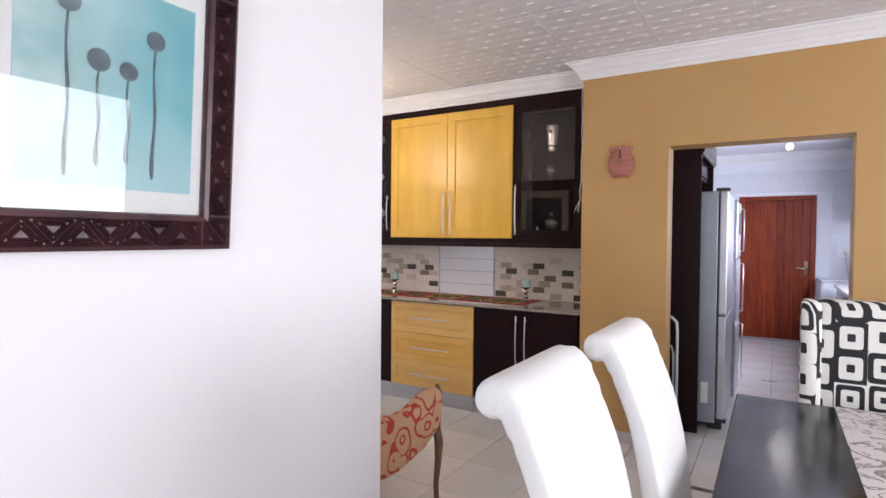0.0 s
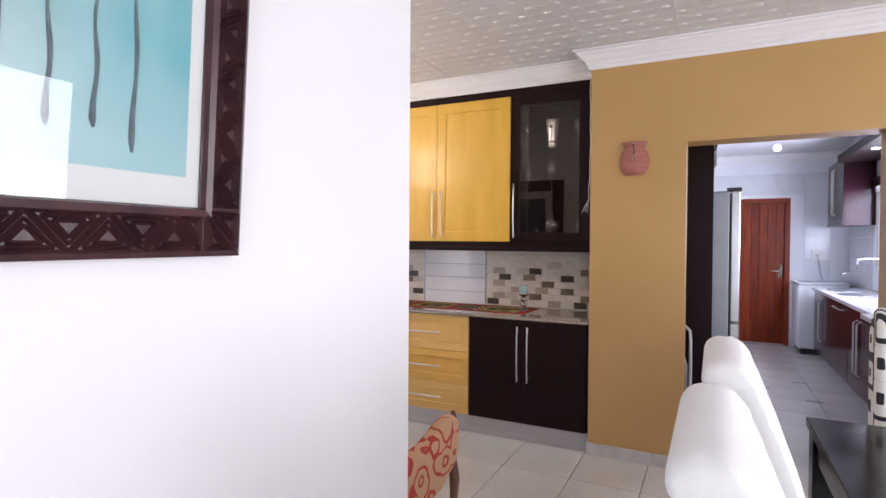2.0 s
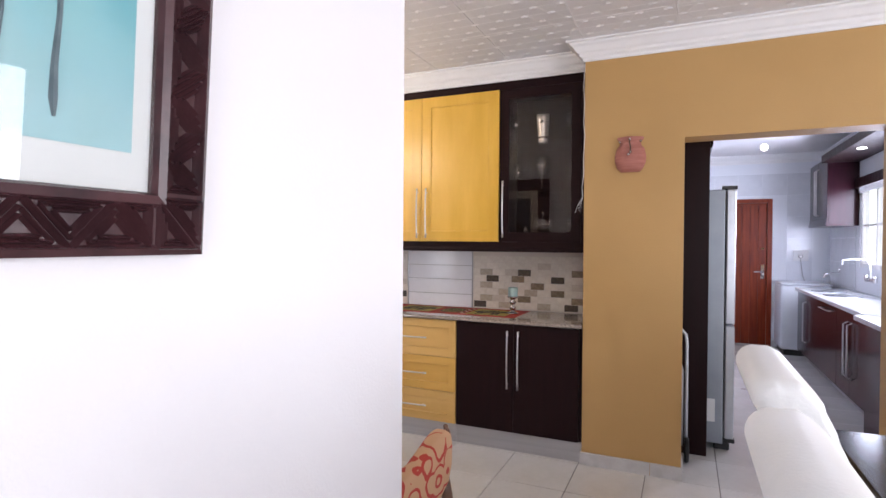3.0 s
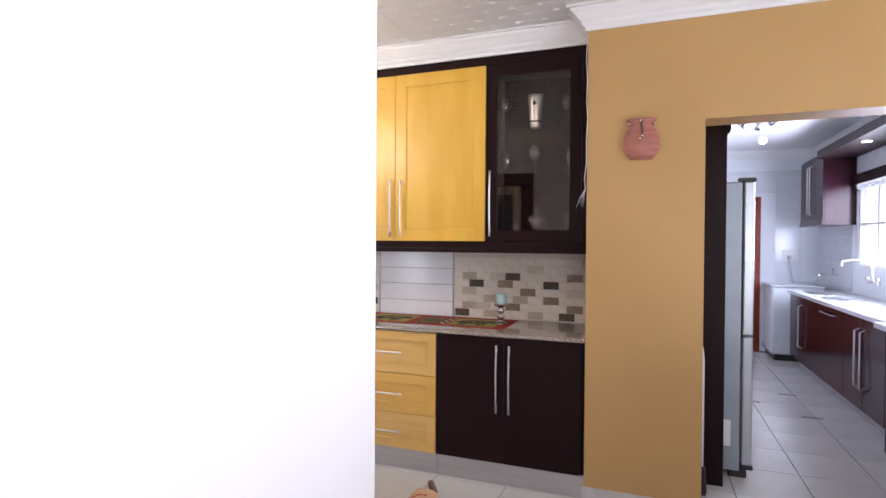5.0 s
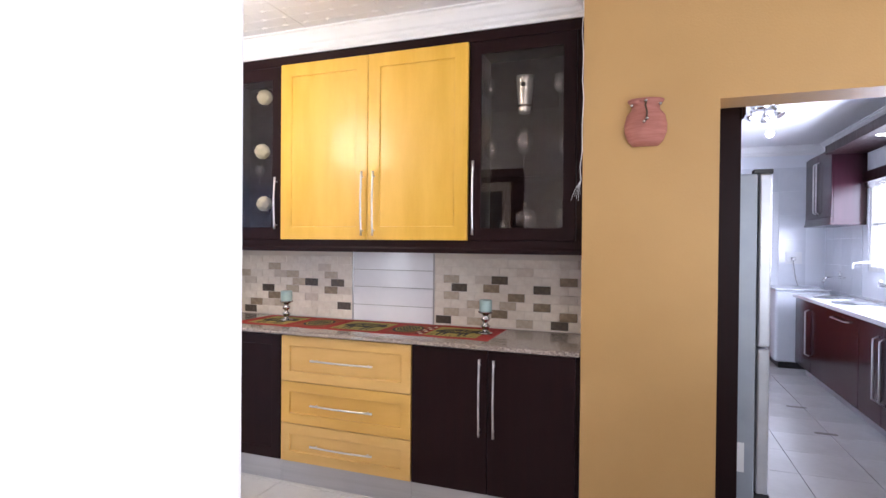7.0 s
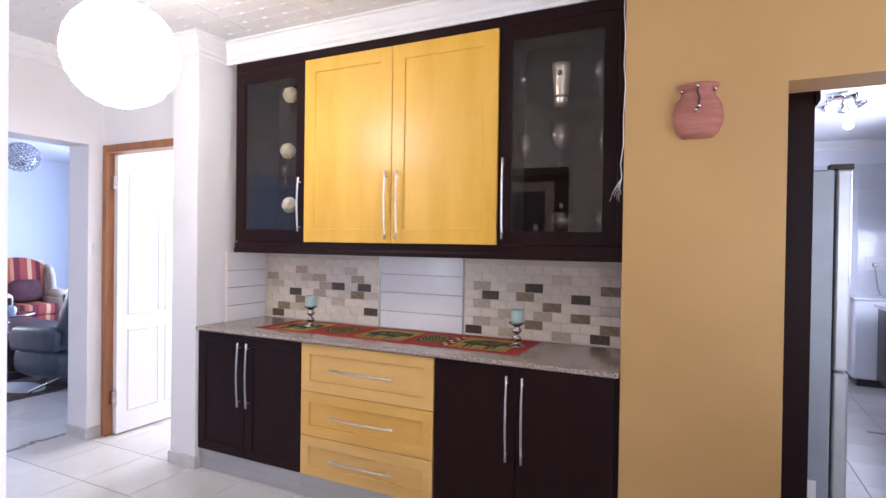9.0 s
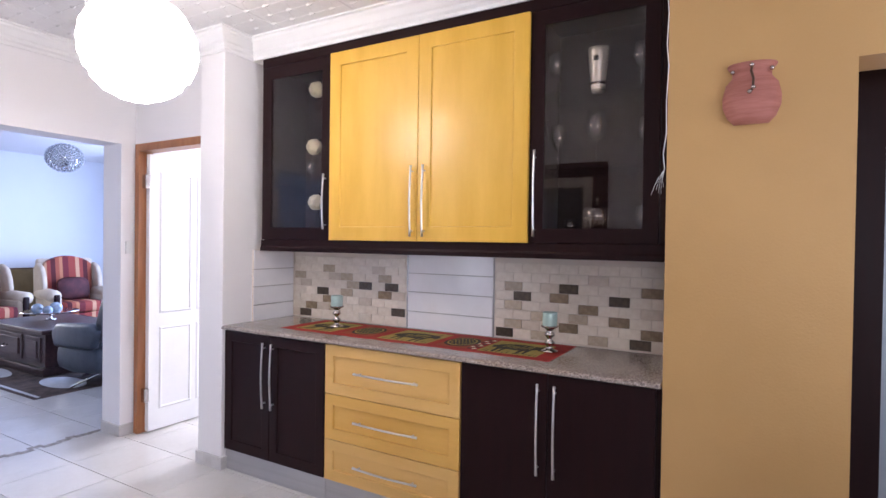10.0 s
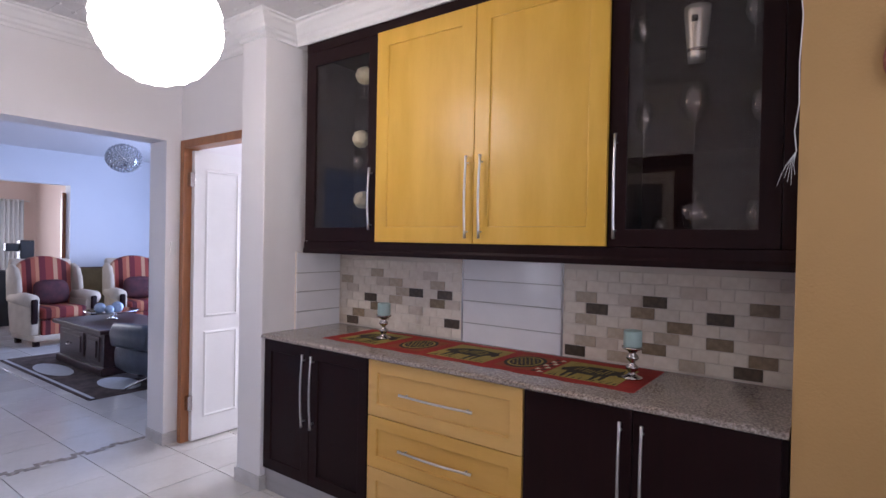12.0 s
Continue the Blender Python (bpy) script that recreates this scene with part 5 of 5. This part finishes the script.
    part("pelmet", box(-0.012, 0.305, -0.006, 0.952, 0.0, 0.03), M["mahogany"], c, bevel=0.004)
    part("pelmet_board", box(-0.004, 0.018, 0.0, 0.94, 0.031, 0.085), M["mahogany"], c)
    for k in range(2):
        d = part("door", box(0.0, 0.02, 0.47 * k + 0.002, 0.47 * k + 0.466, 0.088, 0.78), M["mahogany"], c, bevel=0.003)
        hy = 0.47 * k + (0.42 if k == 0 else 0.05)
        part("handle", tube([(0, hy, 0.13), (-0.03, hy, 0.15), (-0.03, hy, 0.68), (0, hy, 0.70)], 0.007), M["steel"], d, smooth=True)
    part("valance", box(-0.06, 0.305, -3.0, -0.002, 0.725, 0.81), M["espresso"], c, "dark valance over the window", bevel=0.004)
    for y in (-1.05, -2.1):
        part("downlight", lathe([(0.035, -0.003), (0.04, 0.0)], 18, at=(0.07, y, 0.724)), M["bulb"], c, "small lit downlight")

    b = thing("window_blind", (2.40, 5.86, 2.06), "rolled dark slatted blind at the kitchen window's head", "blind")
    part("headrail", box(-0.05, -0.001, 0.0, 2.09, 0.02, 0.13), M["espresso"], b, bevel=0.006)
    for k in range(4):
        part("slat", box(-0.04, -0.005, 0.02, 2.07, 0.005 - 0.014 * k, 0.008 - 0.014 * k), M["espresso"], b)

    s = thing("wall_socket", (2.05, 9.298, 1.27), "white double wall socket with grey plug and cord", "socket")
    part("plate", box(-0.08, 0.10, -0.014, 0.0, -0.055, 0.095), M["white_plastic"], s, bevel=0.004)
    part("plug", box(-0.02, 0.03, -0.05, -0.012, -0.01, 0.03), M["metal_trim"], s, bevel=0.008)
    part("cord", tube([(0.0, -0.04, 0.0), (0.01, -0.05, -0.1), (0.03, -0.04, -0.25), (0.06, -0.06, -0.36)], 0.005), M["metal_trim"], s, smooth=True)

    c = thing("breakfast_bar", (1.785, 4.70, 0), "dark purple-brown breakfast bar with a pale rounded top", "counter")
    part("bar_panel", box(0.08, 0.57, 0.02, 0.82, 0.0, 0.865), M["mahogany"], c, bevel=0.003)
    part("bar_top", prism([(0.59, 0.0), (0.06, 0.0), (0.015, 0.02), (0.0, 0.07), (0.0, 0.80), (0.03, 0.86), (0.59, 0.88)], "z", 0.868, 0.905), M["worktop"], c, "pale rounded bar top", bevel=0.005)
    k = thing("bottle", (1.93, 5.18, 0.905), "dark bottle standing on the breakfast bar", "bottle")
    part("body", lathe([(0.045, 0), (0.05, 0.01), (0.05, 0.17), (0.03, 0.21), (0.016, 0.24), (0.016, 0.28)], 20), M["black"], k, smooth=True)

    t = thing("hand_trolley", (0.602, 4.36, 0), "folded white tubular hand trolley leaning beside the kitchen opening", "trolley")
    part("frame", tube([(0.02, 0.0, 0.05), (0.02, 0.0, 0.78), (0.014, 0.01, 0.84), (-0.02, 0.02, 0.875), (-0.10, 0.04, 0.88), (-0.16, 0.05, 0.86), (-0.18, 0.05, 0.78), (-0.18, 0.05, 0.05)], 0.011), M["appliance"], t, smooth=True)
    part("inner_frame", tube([(-0.005, 0.01, 0.10), (-0.005, 0.01, 0.60), (-0.02, 0.02, 0.66), (-0.12, 0.04, 0.66), (-0.14, 0.045, 0.60), (-0.14, 0.045, 0.10)], 0.008), M["appliance"], t, smooth=True)
    for x in (0.025, -0.185):
        wh = lathe([(0.02, -0.016), (0.075, -0.014), (0.08, -0.006), (0.08, 0.006), (0.075, 0.014), (0.02, 0.016)], 24)
        bmesh.ops.transform(wh, matrix=Matrix.Translation((x, -0.02, 0.082)) @ Euler((0, radians(90), 0)).to_matrix().to_4x4(), verts=wh.verts)
        part("wheel", wh, M["black"], t, smooth=True)


kitchen()
structure("backdrop", box(3.4, 3.42, 4.5, 18.0, 0.2, 5.0), M["outside"])
structure("backdrop", box(-15.2, -15.18, 2.8, 8.5, 0.2, 3.4), M["outside"])


# ---- lounge, through the opening ----
def wing_armchair(at, rz):
    c = thing("wing_armchair", at, "cream wing armchair with red striped seat, back and wine cushion", "chair", "wing armchairs in the lounge", rz)
    # faces +x
    back = [(-0.10, 0.0), (-0.02, 0.0), (0.06, 0.42), (0.02, 0.75), (-0.03, 1.0), (-0.06, 1.09), (-0.12, 1.13), (-0.18, 1.10), (-0.20, 0.9), (-0.16, 0.3)]
    part("back_shell", prism([(x, 0.90 * z + 0.11) for x, z in back], "y", -0.37, 0.37), M["cream"], c, bevel=0.03, smooth=True)
    top = bmesh.new()
    n = 16
    f, b = [], []
    outline = [(-0.31, 0.42)] + [(-0.33 + 0.66 * k / n, 1.03 + 0.13 * math.sin(math.pi * k / n) ** 0.7) for k in range(n + 1)] + [(0.31, 0.42)]
    for y, z in outline:
        x = 0.10 - 0.14 * (z - 0.42)
        f.append(top.verts.new((x, y, z)))
        b.append(top.verts.new((x - 0.12, y, z)))
    for k in range(len(f)):
        j = (k + 1) % len(f)
        top.faces.new((f[k], f[j], b[j], b[k]))
    top.faces.new(f)
    top.faces.new(b[::-1])
    bmesh.ops.recalc_face_normals(top, faces=top.faces)
    part("backrest", top, M["stripes"], c, "red striped padded backrest", bevel=0.02, smooth=True)
    part("seat_cushion", box(0.05, 0.60, -0.27, 0.27, 0.34, 0.50), M["stripes"], c, "red striped seat cushion", bevel=0.04, smooth=True)
    part("front_panel", box(0.52, 0.58, -0.27, 0.27, 0.14, 0.335), M["stripes"], c, bevel=0.01)
    part("base", box(-0.06, 0.585, -0.37, 0.37, 0.07, 0.15), M["cream"], c, bevel=0.02, smooth=True)
    for s in (-1, 1):
        y0, y1 = sorted((s * 0.28, s * 0.40))
        part("arm", box(-0.05, 0.55, y0, y1, 0.14, 0.58), M["cream"], c, bevel=0.03, smooth=True)
        part("arm_roll", tube([(-0.02, s * 0.36, 0.60), (0.30, s * 0.37, 0.61), (0.56, s * 0.38, 0.60)], [0.07, 0.085, 0.085], 16), M["cream"], c, smooth=True)
        part("arm_front", box(0.56, 0.60, min(s * 0.32, s * 0.40), max(s * 0.32, s * 0.40), 0.30, 0.62), M["espresso"], c, "dark wooden arm facing", bevel=0.02, smooth=True)
        part("wing", prism([(-0.12, 0.55), (0.18, 0.58), (0.22, 0.72), (0.19, 0.87), (0.12, 1.00), (-0.03, 1.06), (-0.14, 0.98)], "y", s * 0.375 - 0.035, s * 0.375 + 0.035), M["cream"], c, bevel=0.025, smooth=True)
    for x in (0.0, 0.5):
        for y in (-0.32, 0.32):
            part("foot", box(x, x + 0.06, y - 0.03, y + 0.03, 0, 0.075), M["espresso"], c)
    q = thing("cushion", (0, 0, 0), "dark wine cushion leaning on the armchair's back", "cushion", "cushions on the armchairs")
    bm = bmesh.new()
    bmesh.ops.create_icosphere(bm, subdivisions=3, radius=1)
    for v in bm.verts:
        x, y, z = v.co
        v.co = (0.075 * x * (1 - 0.5 * abs(y * z)), 0.22 * math.copysign(abs(y) ** 0.6, y), 0.17 * math.copysign(abs(z) ** 0.6, z))
    part("cushion_cover", bm, M["wine"], q, smooth=True)
    q.matrix_world = pose(*at, 0, 0, rz) @ pose(0.20, 0, 0.675, 0, -12, 0)
    return c


wing_armchair((-8.85, 4.91, 0), 6)
wing_armchair((-8.85, 6.10, 0), -4)


def lounge():
    c = thing("coffee_chest", (-7.20, 4.50, 0), "dark wooden coffee chest with a drawer on the patterned rug", "coffee table")
    part("body", box(0.03, 1.20, 0.04, 0.76, 0.09, 0.44), M["chest"], c, bevel=0.006)
    part("base", box(0.0, 1.23, 0.01, 0.79, 0.008, 0.088), M["chest"], c, bevel=0.012)
    part("chest_top", box(-0.03, 1.26, -0.02, 0.82, 0.445, 0.49), M["chest"], c, bevel=0.010)
    for x0, x1 in ((0.10, 0.72), (0.80, 1.12)):
        d = part("panel", box(x0, x1, 0.025, 0.04, 0.14, 0.40), M["chest"], c, bevel=0.006)
        part("raised_field", box(x0 + 0.05, x1 - 0.05, 0.012, 0.025, 0.18, 0.36), M["chest"], d, bevel=0.008)
    part("drawer_pull", tube([(0.37, 0.01, 0.27), (0.38, -0.02, 0.25), (0.44, -0.02, 0.25), (0.45, 0.01, 0.27)], 0.006), M["pewter"], c, smooth=True)
    r = thing("rug", (-7.65, 4.10, 0), "dark patterned rug with pale ovals on the lounge tiles", "rug")
    part("weave", box(0, 2.46, 0, 1.5, 0.0, 0.008), M["rug"], r, bevel=0.003)
    for x, y, a, b in ((0.95, 0.22, 0.40, 0.14), (2.05, 0.42, 0.30, 0.16), (0.40, 0.85, 0.25, 0.2)):
        bm = bmesh.new()
        prism([(x + a * math.cos(t * math.pi / 14), y + b * math.sin(t * math.pi / 14)) for t in range(28)], "z", 0.0082, 0.010, bm)
        part("oval", bm, M["rug_pale"], r, "pale oval in the rug")
    for q in (0.03, 1.44):
        part("border", box(0.03, 2.43, q, q + 0.03, 0.0082, 0.0095), M["rug_pale"], r, "thin pale border line")
    b = thing("bowl", (-6.75, 4.92, 0.49), "wide silver bowl on the coffee chest", "bowl")
    part("dish", lathe([(0.06, 0), (0.06, 0.008), (0.015, 0.02), (0.015, 0.05), (0.12, 0.065), (0.28, 0.095), (0.285, 0.102), (0.12, 0.075), (0.01, 0.065)], 32), M["chrome"], b, smooth=True)
    for x, y, s in ((-0.07, -0.10, 0.060), (0.02, 0.05, 0.066), (0.08, -0.06, 0.050)):
        o = thing("glass_ball", (-6.75 + x, 4.92 + y, 0.56 + s), "shiny silver ball lying in the bowl", "ornament", "balls in the bowl")
        bm = bmesh.new()
        bmesh.ops.create_icosphere(bm, subdivisions=3, radius=s)
        part("ball", bm, M["ball"], o, smooth=True)
    s = thing("leather_recliner", (-5.75, 4.47, 0), "dark blue-grey leather recliner on a chromed swivel base", "chair")
    seat = [(0.0, 0.20), (0.03, 0.14), (0.30, 0.12), (0.75, 0.16), (0.80, 0.30), (0.75, 0.40), (0.05, 0.38), (0.0, 0.32)]
    part("seat", prism(seat, "y", 0.05, 0.72), M["blue_leather"], s, bevel=0.04, smooth=True)
    part("seat_cushion", prism([(-0.03, 0.42), (0.0, 0.37), (0.72, 0.385), (0.76, 0.45), (0.70, 0.55), (0.03, 0.53), (-0.03, 0.48)], "y", 0.05, 0.72), M["blue_leather"], s, bevel=0.04, smooth=True)
    part("backrest", prism([(0.62, 0.50), (0.80, 0.45), (1.02, 1.0), (0.98, 1.05), (0.86, 1.02)], "y", 0.06, 0.71), M["blue_leather"], s, bevel=0.04, smooth=True)
    for y in (0.0, 0.69):
        part("arm", prism([(0.05, 0.36), (0.75, 0.40), (0.82, 0.58), (0.70, 0.64), (0.10, 0.60), (0.0, 0.50)], "y", y, y + 0.08), M["blue_leather"], s, bevel=0.03, smooth=True)
    for a in range(5):
        t = a * 2 * math.pi / 5 - 0.35
        part("base_leg", tube([(0.45, 0.38, 0.13), (0.45 + 0.18 * math.cos(t), 0.38 + 0.18 * math.sin(t), 0.09), (0.45 + 0.40 * math.cos(t), 0.38 + 0.40 * math.sin(t), 0.018)], [0.02, 0.018, 0.012]), M["chrome"], s, "chromed leg", smooth=True)
    d = thing("low_panel", (-9.49, 5.52, 0), "olive-brown low panel standing against the lounge wall", "panel")
    part("board", box(0, 0.05, 0, 0.9, 0, 0.945), M["dado"], d, bevel=0.006)
    part("rim", box(0.0, 0.06, 0, 0.9, 0.946, 0.965), M["leg_wood"], d, bevel=0.004)
    k = thing("speaker_stand", (-10.0, 5.02, 0), "black speaker box on a tall stand in the far room", "speaker")
    part("pole", tube([(0, 0, 0.02), (0, 0, 1.06)], 0.018), M["black"], k)
    part("foot", lathe([(0.16, 0), (0.16, 0.015), (0.03, 0.03)], 20), M["black"], k, smooth=True)
    part("speaker_box", box(-0.08, 0.08, -0.09, 0.09, 1.06, 1.37), M["black"], k, bevel=0.012)
    part("side_bracket", box(-0.05, 0.05, -0.26, -0.09, 1.20, 1.32), M["black"], k, bevel=0.01)
    f = thing("tv_cabinet", (-10.72, 3.67, 0), "long black low cabinet in the far room", "cabinet")
    part("carcass", box(0, 0.5, 0, 1.25, 0.04, 0.86), M["black"], f, bevel=0.006)
    part("cabinet_top", box(-0.01, 0.51, -0.01, 1.25, 0.861, 0.89), M["black"], f, bevel=0.004)
    v = thing("vase", (-10.38, 4.72, 0.89), "small red ornament on the black cabinet", "ornament")
    part("vase_body", lathe([(0.03, 0), (0.06, 0.04), (0.05, 0.10), (0.02, 0.12)], 18), M["runner_red"], v, smooth=True)
    part("door_frame", box(-9.72, -9.66, 5.385, 5.435, 0, 2.12), M["frame_wood"], None, kind="structure")
    cu = thing("curtain", (-13.42, 5.32, 0.42), "sheer white curtain with eyelets at the far room's window", "curtain")
    bm = bmesh.new()
    cols = []
    for i in range(61):
        y, x = i * 0.011, 0.035 * math.sin(i * 0.9)
        cols.append([bm.verts.new((x, y, 0)), bm.verts.new((x, y, 1.75))])
    for a, b2 in zip(cols, cols[1:]):
        bm.faces.new((a[0], b2[0], b2[1], a[1]))
    cl = part("cloth", bm, M["curtain"], cu, smooth=True)
    so = cl.modifiers.new("thickness", "SOLIDIFY")
    so.thickness = 0.002
    part("rail", tube([(0, -1.3, 1.72), (0, 0.75, 1.72)], 0.012), M["steel"], cu)
    w = thing("light_switch", (-3.678, 4.045, 1.36), "small white wall fitting on the pier by the door", "switch")
    part("plate", box(0, 0.012, -0.02, 0.02, -0.03, 0.06), M["white_plastic"], w, bevel=0.003)


lounge()


# ---- pieces: floor tiles, wall tiles, bricks ----
def shared_box(w, h, d, name):
    me = bpy.data.meshes.new(name)
    bm = bmesh.new()
    b = 0.0012
    lo = [bm.verts.new(q) for q in ((0, 0, 0), (w, 0, 0), (w, h, 0), (0, h, 0))]
    mid = [bm.verts.new(q) for q in ((0, 0, d - b), (w, 0, d - b), (w, h, d - b), (0, h, d - b))]
    hi = [bm.verts.new(q) for q in ((b, b, d), (w - b, b, d), (w - b, h - b, d), (b, h - b, d))]
    for a, c in ((lo, mid), (mid, hi)):
        for k in range(4):
            bm.faces.new((a[k], a[(k + 1) % 4], c[(k + 1) % 4], c[k]))
    bm.faces.new(hi)
    bm.to_mesh(me)
    bm.free()
    return me


meshes = {}
floor_ob = bpy.data.objects["floor"]


def piece(name, key, mat, parent, m):
    me = meshes.get(key)
    if me is None:
        me = shared_box(key[1], key[2], key[3], name)
        me.materials.append(mat)
        meshes[key] = me
    ob = new(name, me)
    ob.parent = parent
    ob.matrix_local = m
    return ob


GAP = 0.005
xs = [-0.02 - 0.43 * k for k in range(30, 0, -1)] + [-0.02] + [-0.02 + 0.4125 * k for k in range(1, 9)]
ys = [4.005 + 0.43 * k for k in range(-15, 13)]
inside = [(-3.97, 3.5, -2.5, 4.22), (-1.2, 2.40, 4.22, 9.3), (-9.7, -3.97, 0.2, 7.4), (-3.8, -2.0, 4.22, 7.0), (-13.5, -9.7, 1.2, 6.2)]
near, far = [], []
for x0, x1 in zip(xs, xs[1:]):
    for y0, y1 in zip(ys, ys[1:]):
        cx, cy = (x0 + x1) / 2, (y0 + y1) / 2
        if not any(a - 0.1 < cx < b + 0.1 and c - 0.1 < cy < d + 0.1 for a, b, c, d in inside):
            continue
        if (-4.9 < cx < 2.0 and 2.2 < cy < 4.6) or (0.6 < cx < 2.2 and 4.2 < cy < 9.3) or (-7.0 < cx < -3.9 and 2.2 < cy < 4.6):
            near.append((x0, x1, y0, y1))
        else:
            far.append((x0, x1, y0, y1))
for x0, x1, y0, y1 in near[:300]:
    w, h = round(x1 - x0 - GAP, 4), round(y1 - y0 - GAP, 4)
    piece("floor_tile", ("f", w, h, 0.008), M["tile"], floor_ob, pose(x0 + GAP / 2, y0 + GAP / 2, -0.008))
vs, fs = [], []
for x0, x1, y0, y1 in far + near[300:]:
    k = len(vs)
    a, b, c, d, e = x0 + GAP / 2, x1 - GAP / 2, y0 + GAP / 2, y1 - GAP / 2, 0.0012
    vs += [(a, c, -0.008), (b, c, -0.008), (b, d, -0.008), (a, d, -0.008), (a, c, -e), (b, c, -e), (b, d, -e), (a, d, -e), (a + e, c + e, 0), (b - e, c + e, 0), (b - e, d - e, 0), (a + e, d - e, 0)]
    for q in (0, 4):
        fs += [tuple(k + q + i for i in f) for f in ((0, 1, 5, 4), (1, 2, 6, 5), (2, 3, 7, 6), (3, 0, 4, 7))]
    fs.append((k + 8, k + 9, k + 10, k + 11))
me = bpy.data.meshes.new("floor_tiles")
me.from_pydata(vs, [], fs)
me.materials.append(M["tile"])
ft = tagged(new("floor_tiles", me), kind="stuff")
ft.parent = floor_ob

# mosaic strip on the lounge threshold and the small inlays in the kitchen floor
rnd = random.Random(3)
y = 1.25
while y < 3.97:
    w = rnd.choice((0.045, 0.06, 0.085))
    x = -3.975 + rnd.choice((0.0, 0.022, 0.04))
    piece("mosaic_tile", ("m", 0.045, round(w, 3), 0.0025), M["tile_pattern"], floor_ob, pose(x, y, 0.0002))
    y += w * 0.8
for x, yy in ((1.53, 6.20), (1.50, 6.93), (1.13, 6.55), (0.81, 3.50)):
    piece("floor_inlay", ("k", 0.15, 0.045, 0.0015), M["stone_dark"], floor_ob, pose(x, yy, 0.0002))

# splashback: mosaic of stone bricks each side of white planks
splash = structure("splashback", box(-2.572, -0.002, 4.602, 4.609, 0.905, 1.379), M["splash_grout"])
up = lambda x, z: pose(x, 4.6022, z, 90, 0, 0)
P, RH = 0.1055, 0.0525
dark_l = {(4, -2.341), (5, -1.9715), (5, -1.7605), (2, -1.708), (1, -2.499)}
tan_l = {(6, -2.13), (6, -1.8135), (6, -2.552), (4, -2.13), (5, -2.077), (2, -2.235), (7, -2.288)}
mid_l = {(3, -2.288), (4, -1.8135), (2, -2.446)}
dark_r = {(5, -0.872), (5, -0.345), (1, -0.9775), (1, -0.239), (6, -0.606)}
mid_r = {(5, -0.661), (4, -0.5005), (3, -0.345), (2, -0.184), (6, -0.184), (2, -0.606)}
tan_r = {(6, -0.9225), (2, -0.9225), (1, -0.45), (3, -0.767), (4, -0.9225), (3, -0.556), (1, -0.767)}
for x_lo, x_hi, a0, b0, sets in ((-2.572, -1.592, -2.13, -2.077, (dark_l, mid_l, tan_l)), (-0.985, -0.004, -0.606, -0.6585, (dark_r, mid_r, tan_r))):
    for row in range(9):
        z0 = 0.913 + (row - 1) * RH + 0.0028
        org = (a0 if row % 2 == 0 else b0)
        hgt = min(RH - 0.0028, 1.377 - z0)
        low = max(0, 0.906 - z0)
        if hgt - low < 0.01:
            continue
        for k in range(-12, 13):
            x = org + k * P
            a, b = max(x, x_lo), min(x + P - 0.0028, x_hi)
            if b - a < 0.012:
                continue
            kind = "cream"
            for nm, st in zip(("dark", "mid", "tan"), sets):
                if any(r == row and abs(sx - x) < 0.02 for r, sx in st):
                    kind = nm
            if kind == "cream" and (row * 7 + k * 5) % 11 == 4:
                kind = "beige"
            piece("brick", (kind, round(b - a, 4), round(hgt - low, 4), 0.005), M["stone_" + kind], splash, up(a, z0 + low))
for z0, z1 in ((0.906, 1.009), (1.013, 1.131), (1.135, 1.247), (1.251, 1.377)):
    piece("plank_tile", ("p", 0.582, round(z1 - z0, 4), 0.006), M["splash_white"], splash, up(-1.580, z0))
for x in (-1.590, -0.995):
    piece("edge_trim", ("t", 0.007, 0.47, 0.008), M["metal_trim"], splash, up(x, 0.906))
for z in (1.010, 1.132, 1.248):
    piece("joint_trim", ("j", 0.582, 0.0042, 0.0072), M["metal_trim"], splash, up(-1.580, z))
side = structure("splashback_side", box(-2.573, -2.566, 4.23, 4.60, 0.905, 1.379), M["splash_grout"])
for z0, z1 in ((0.906, 1.009), (1.013, 1.131), (1.135, 1.247), (1.251, 1.377)):
    o = piece("plank_tile", ("q", 0.355, round(z1 - z0 - 0.001, 4), 0.005), M["splash_white"], side, Matrix(((0, 0, 1, -2.5665), (1, 0, 0, 4.235), (0, 1, 0, z0), (0, 0, 0, 1))))

# kitchen wall tiles on the end wall
kn = bpy.data.objects["wall_kitchen_north"]
n = 0
for i in range(-1, 8):
    for j in range(0, 9):
        x, z = -0.02 + 0.302 * i + 0.1, 0.02 + 0.302 * j
        if x + 0.30 > 2.40 or z + 0.30 > KC - 0.1 or (x + 0.3 > 0.765 and x < 1.717 and z < 2.085):
            continue
        piece("wall_tile", ("w", 0.2985, 0.2985, 0.004), M["kitchen_tile"], kn, pose(x, 9.3005, z, 90, 0, 0))
ke = bpy.data.objects["wall_kitchen_east"]
for i in range(0, 15):
    for j in range(0, 9):
        y, z = 4.75 + 0.302 * i, 0.02 + 0.302 * j
        if z + 0.3 > KC - 0.1 or (y + 0.3 > 5.9 and y < 7.93 and z + 0.3 > 1.19 and z < 2.13):
            continue
        piece("wall_tile", ("w", 0.2985, 0.2985, 0.004), M["kitchen_tile"], ke, Matrix(((0, 0, -1, 2.4005), (1, 0, 0, y), (0, 1, 0, z), (0, 0, 0, 1))))
for z in (1.009, 1.131, 1.247):
    piece("joint_trim", ("j", 0.355, 0.0042, 0.0056), M["metal_trim"], side, Matrix(((0, 0, 1, -2.5665), (1, 0, 0, 4.235), (0, 1, 0, z), (0, 0, 0, 1))))
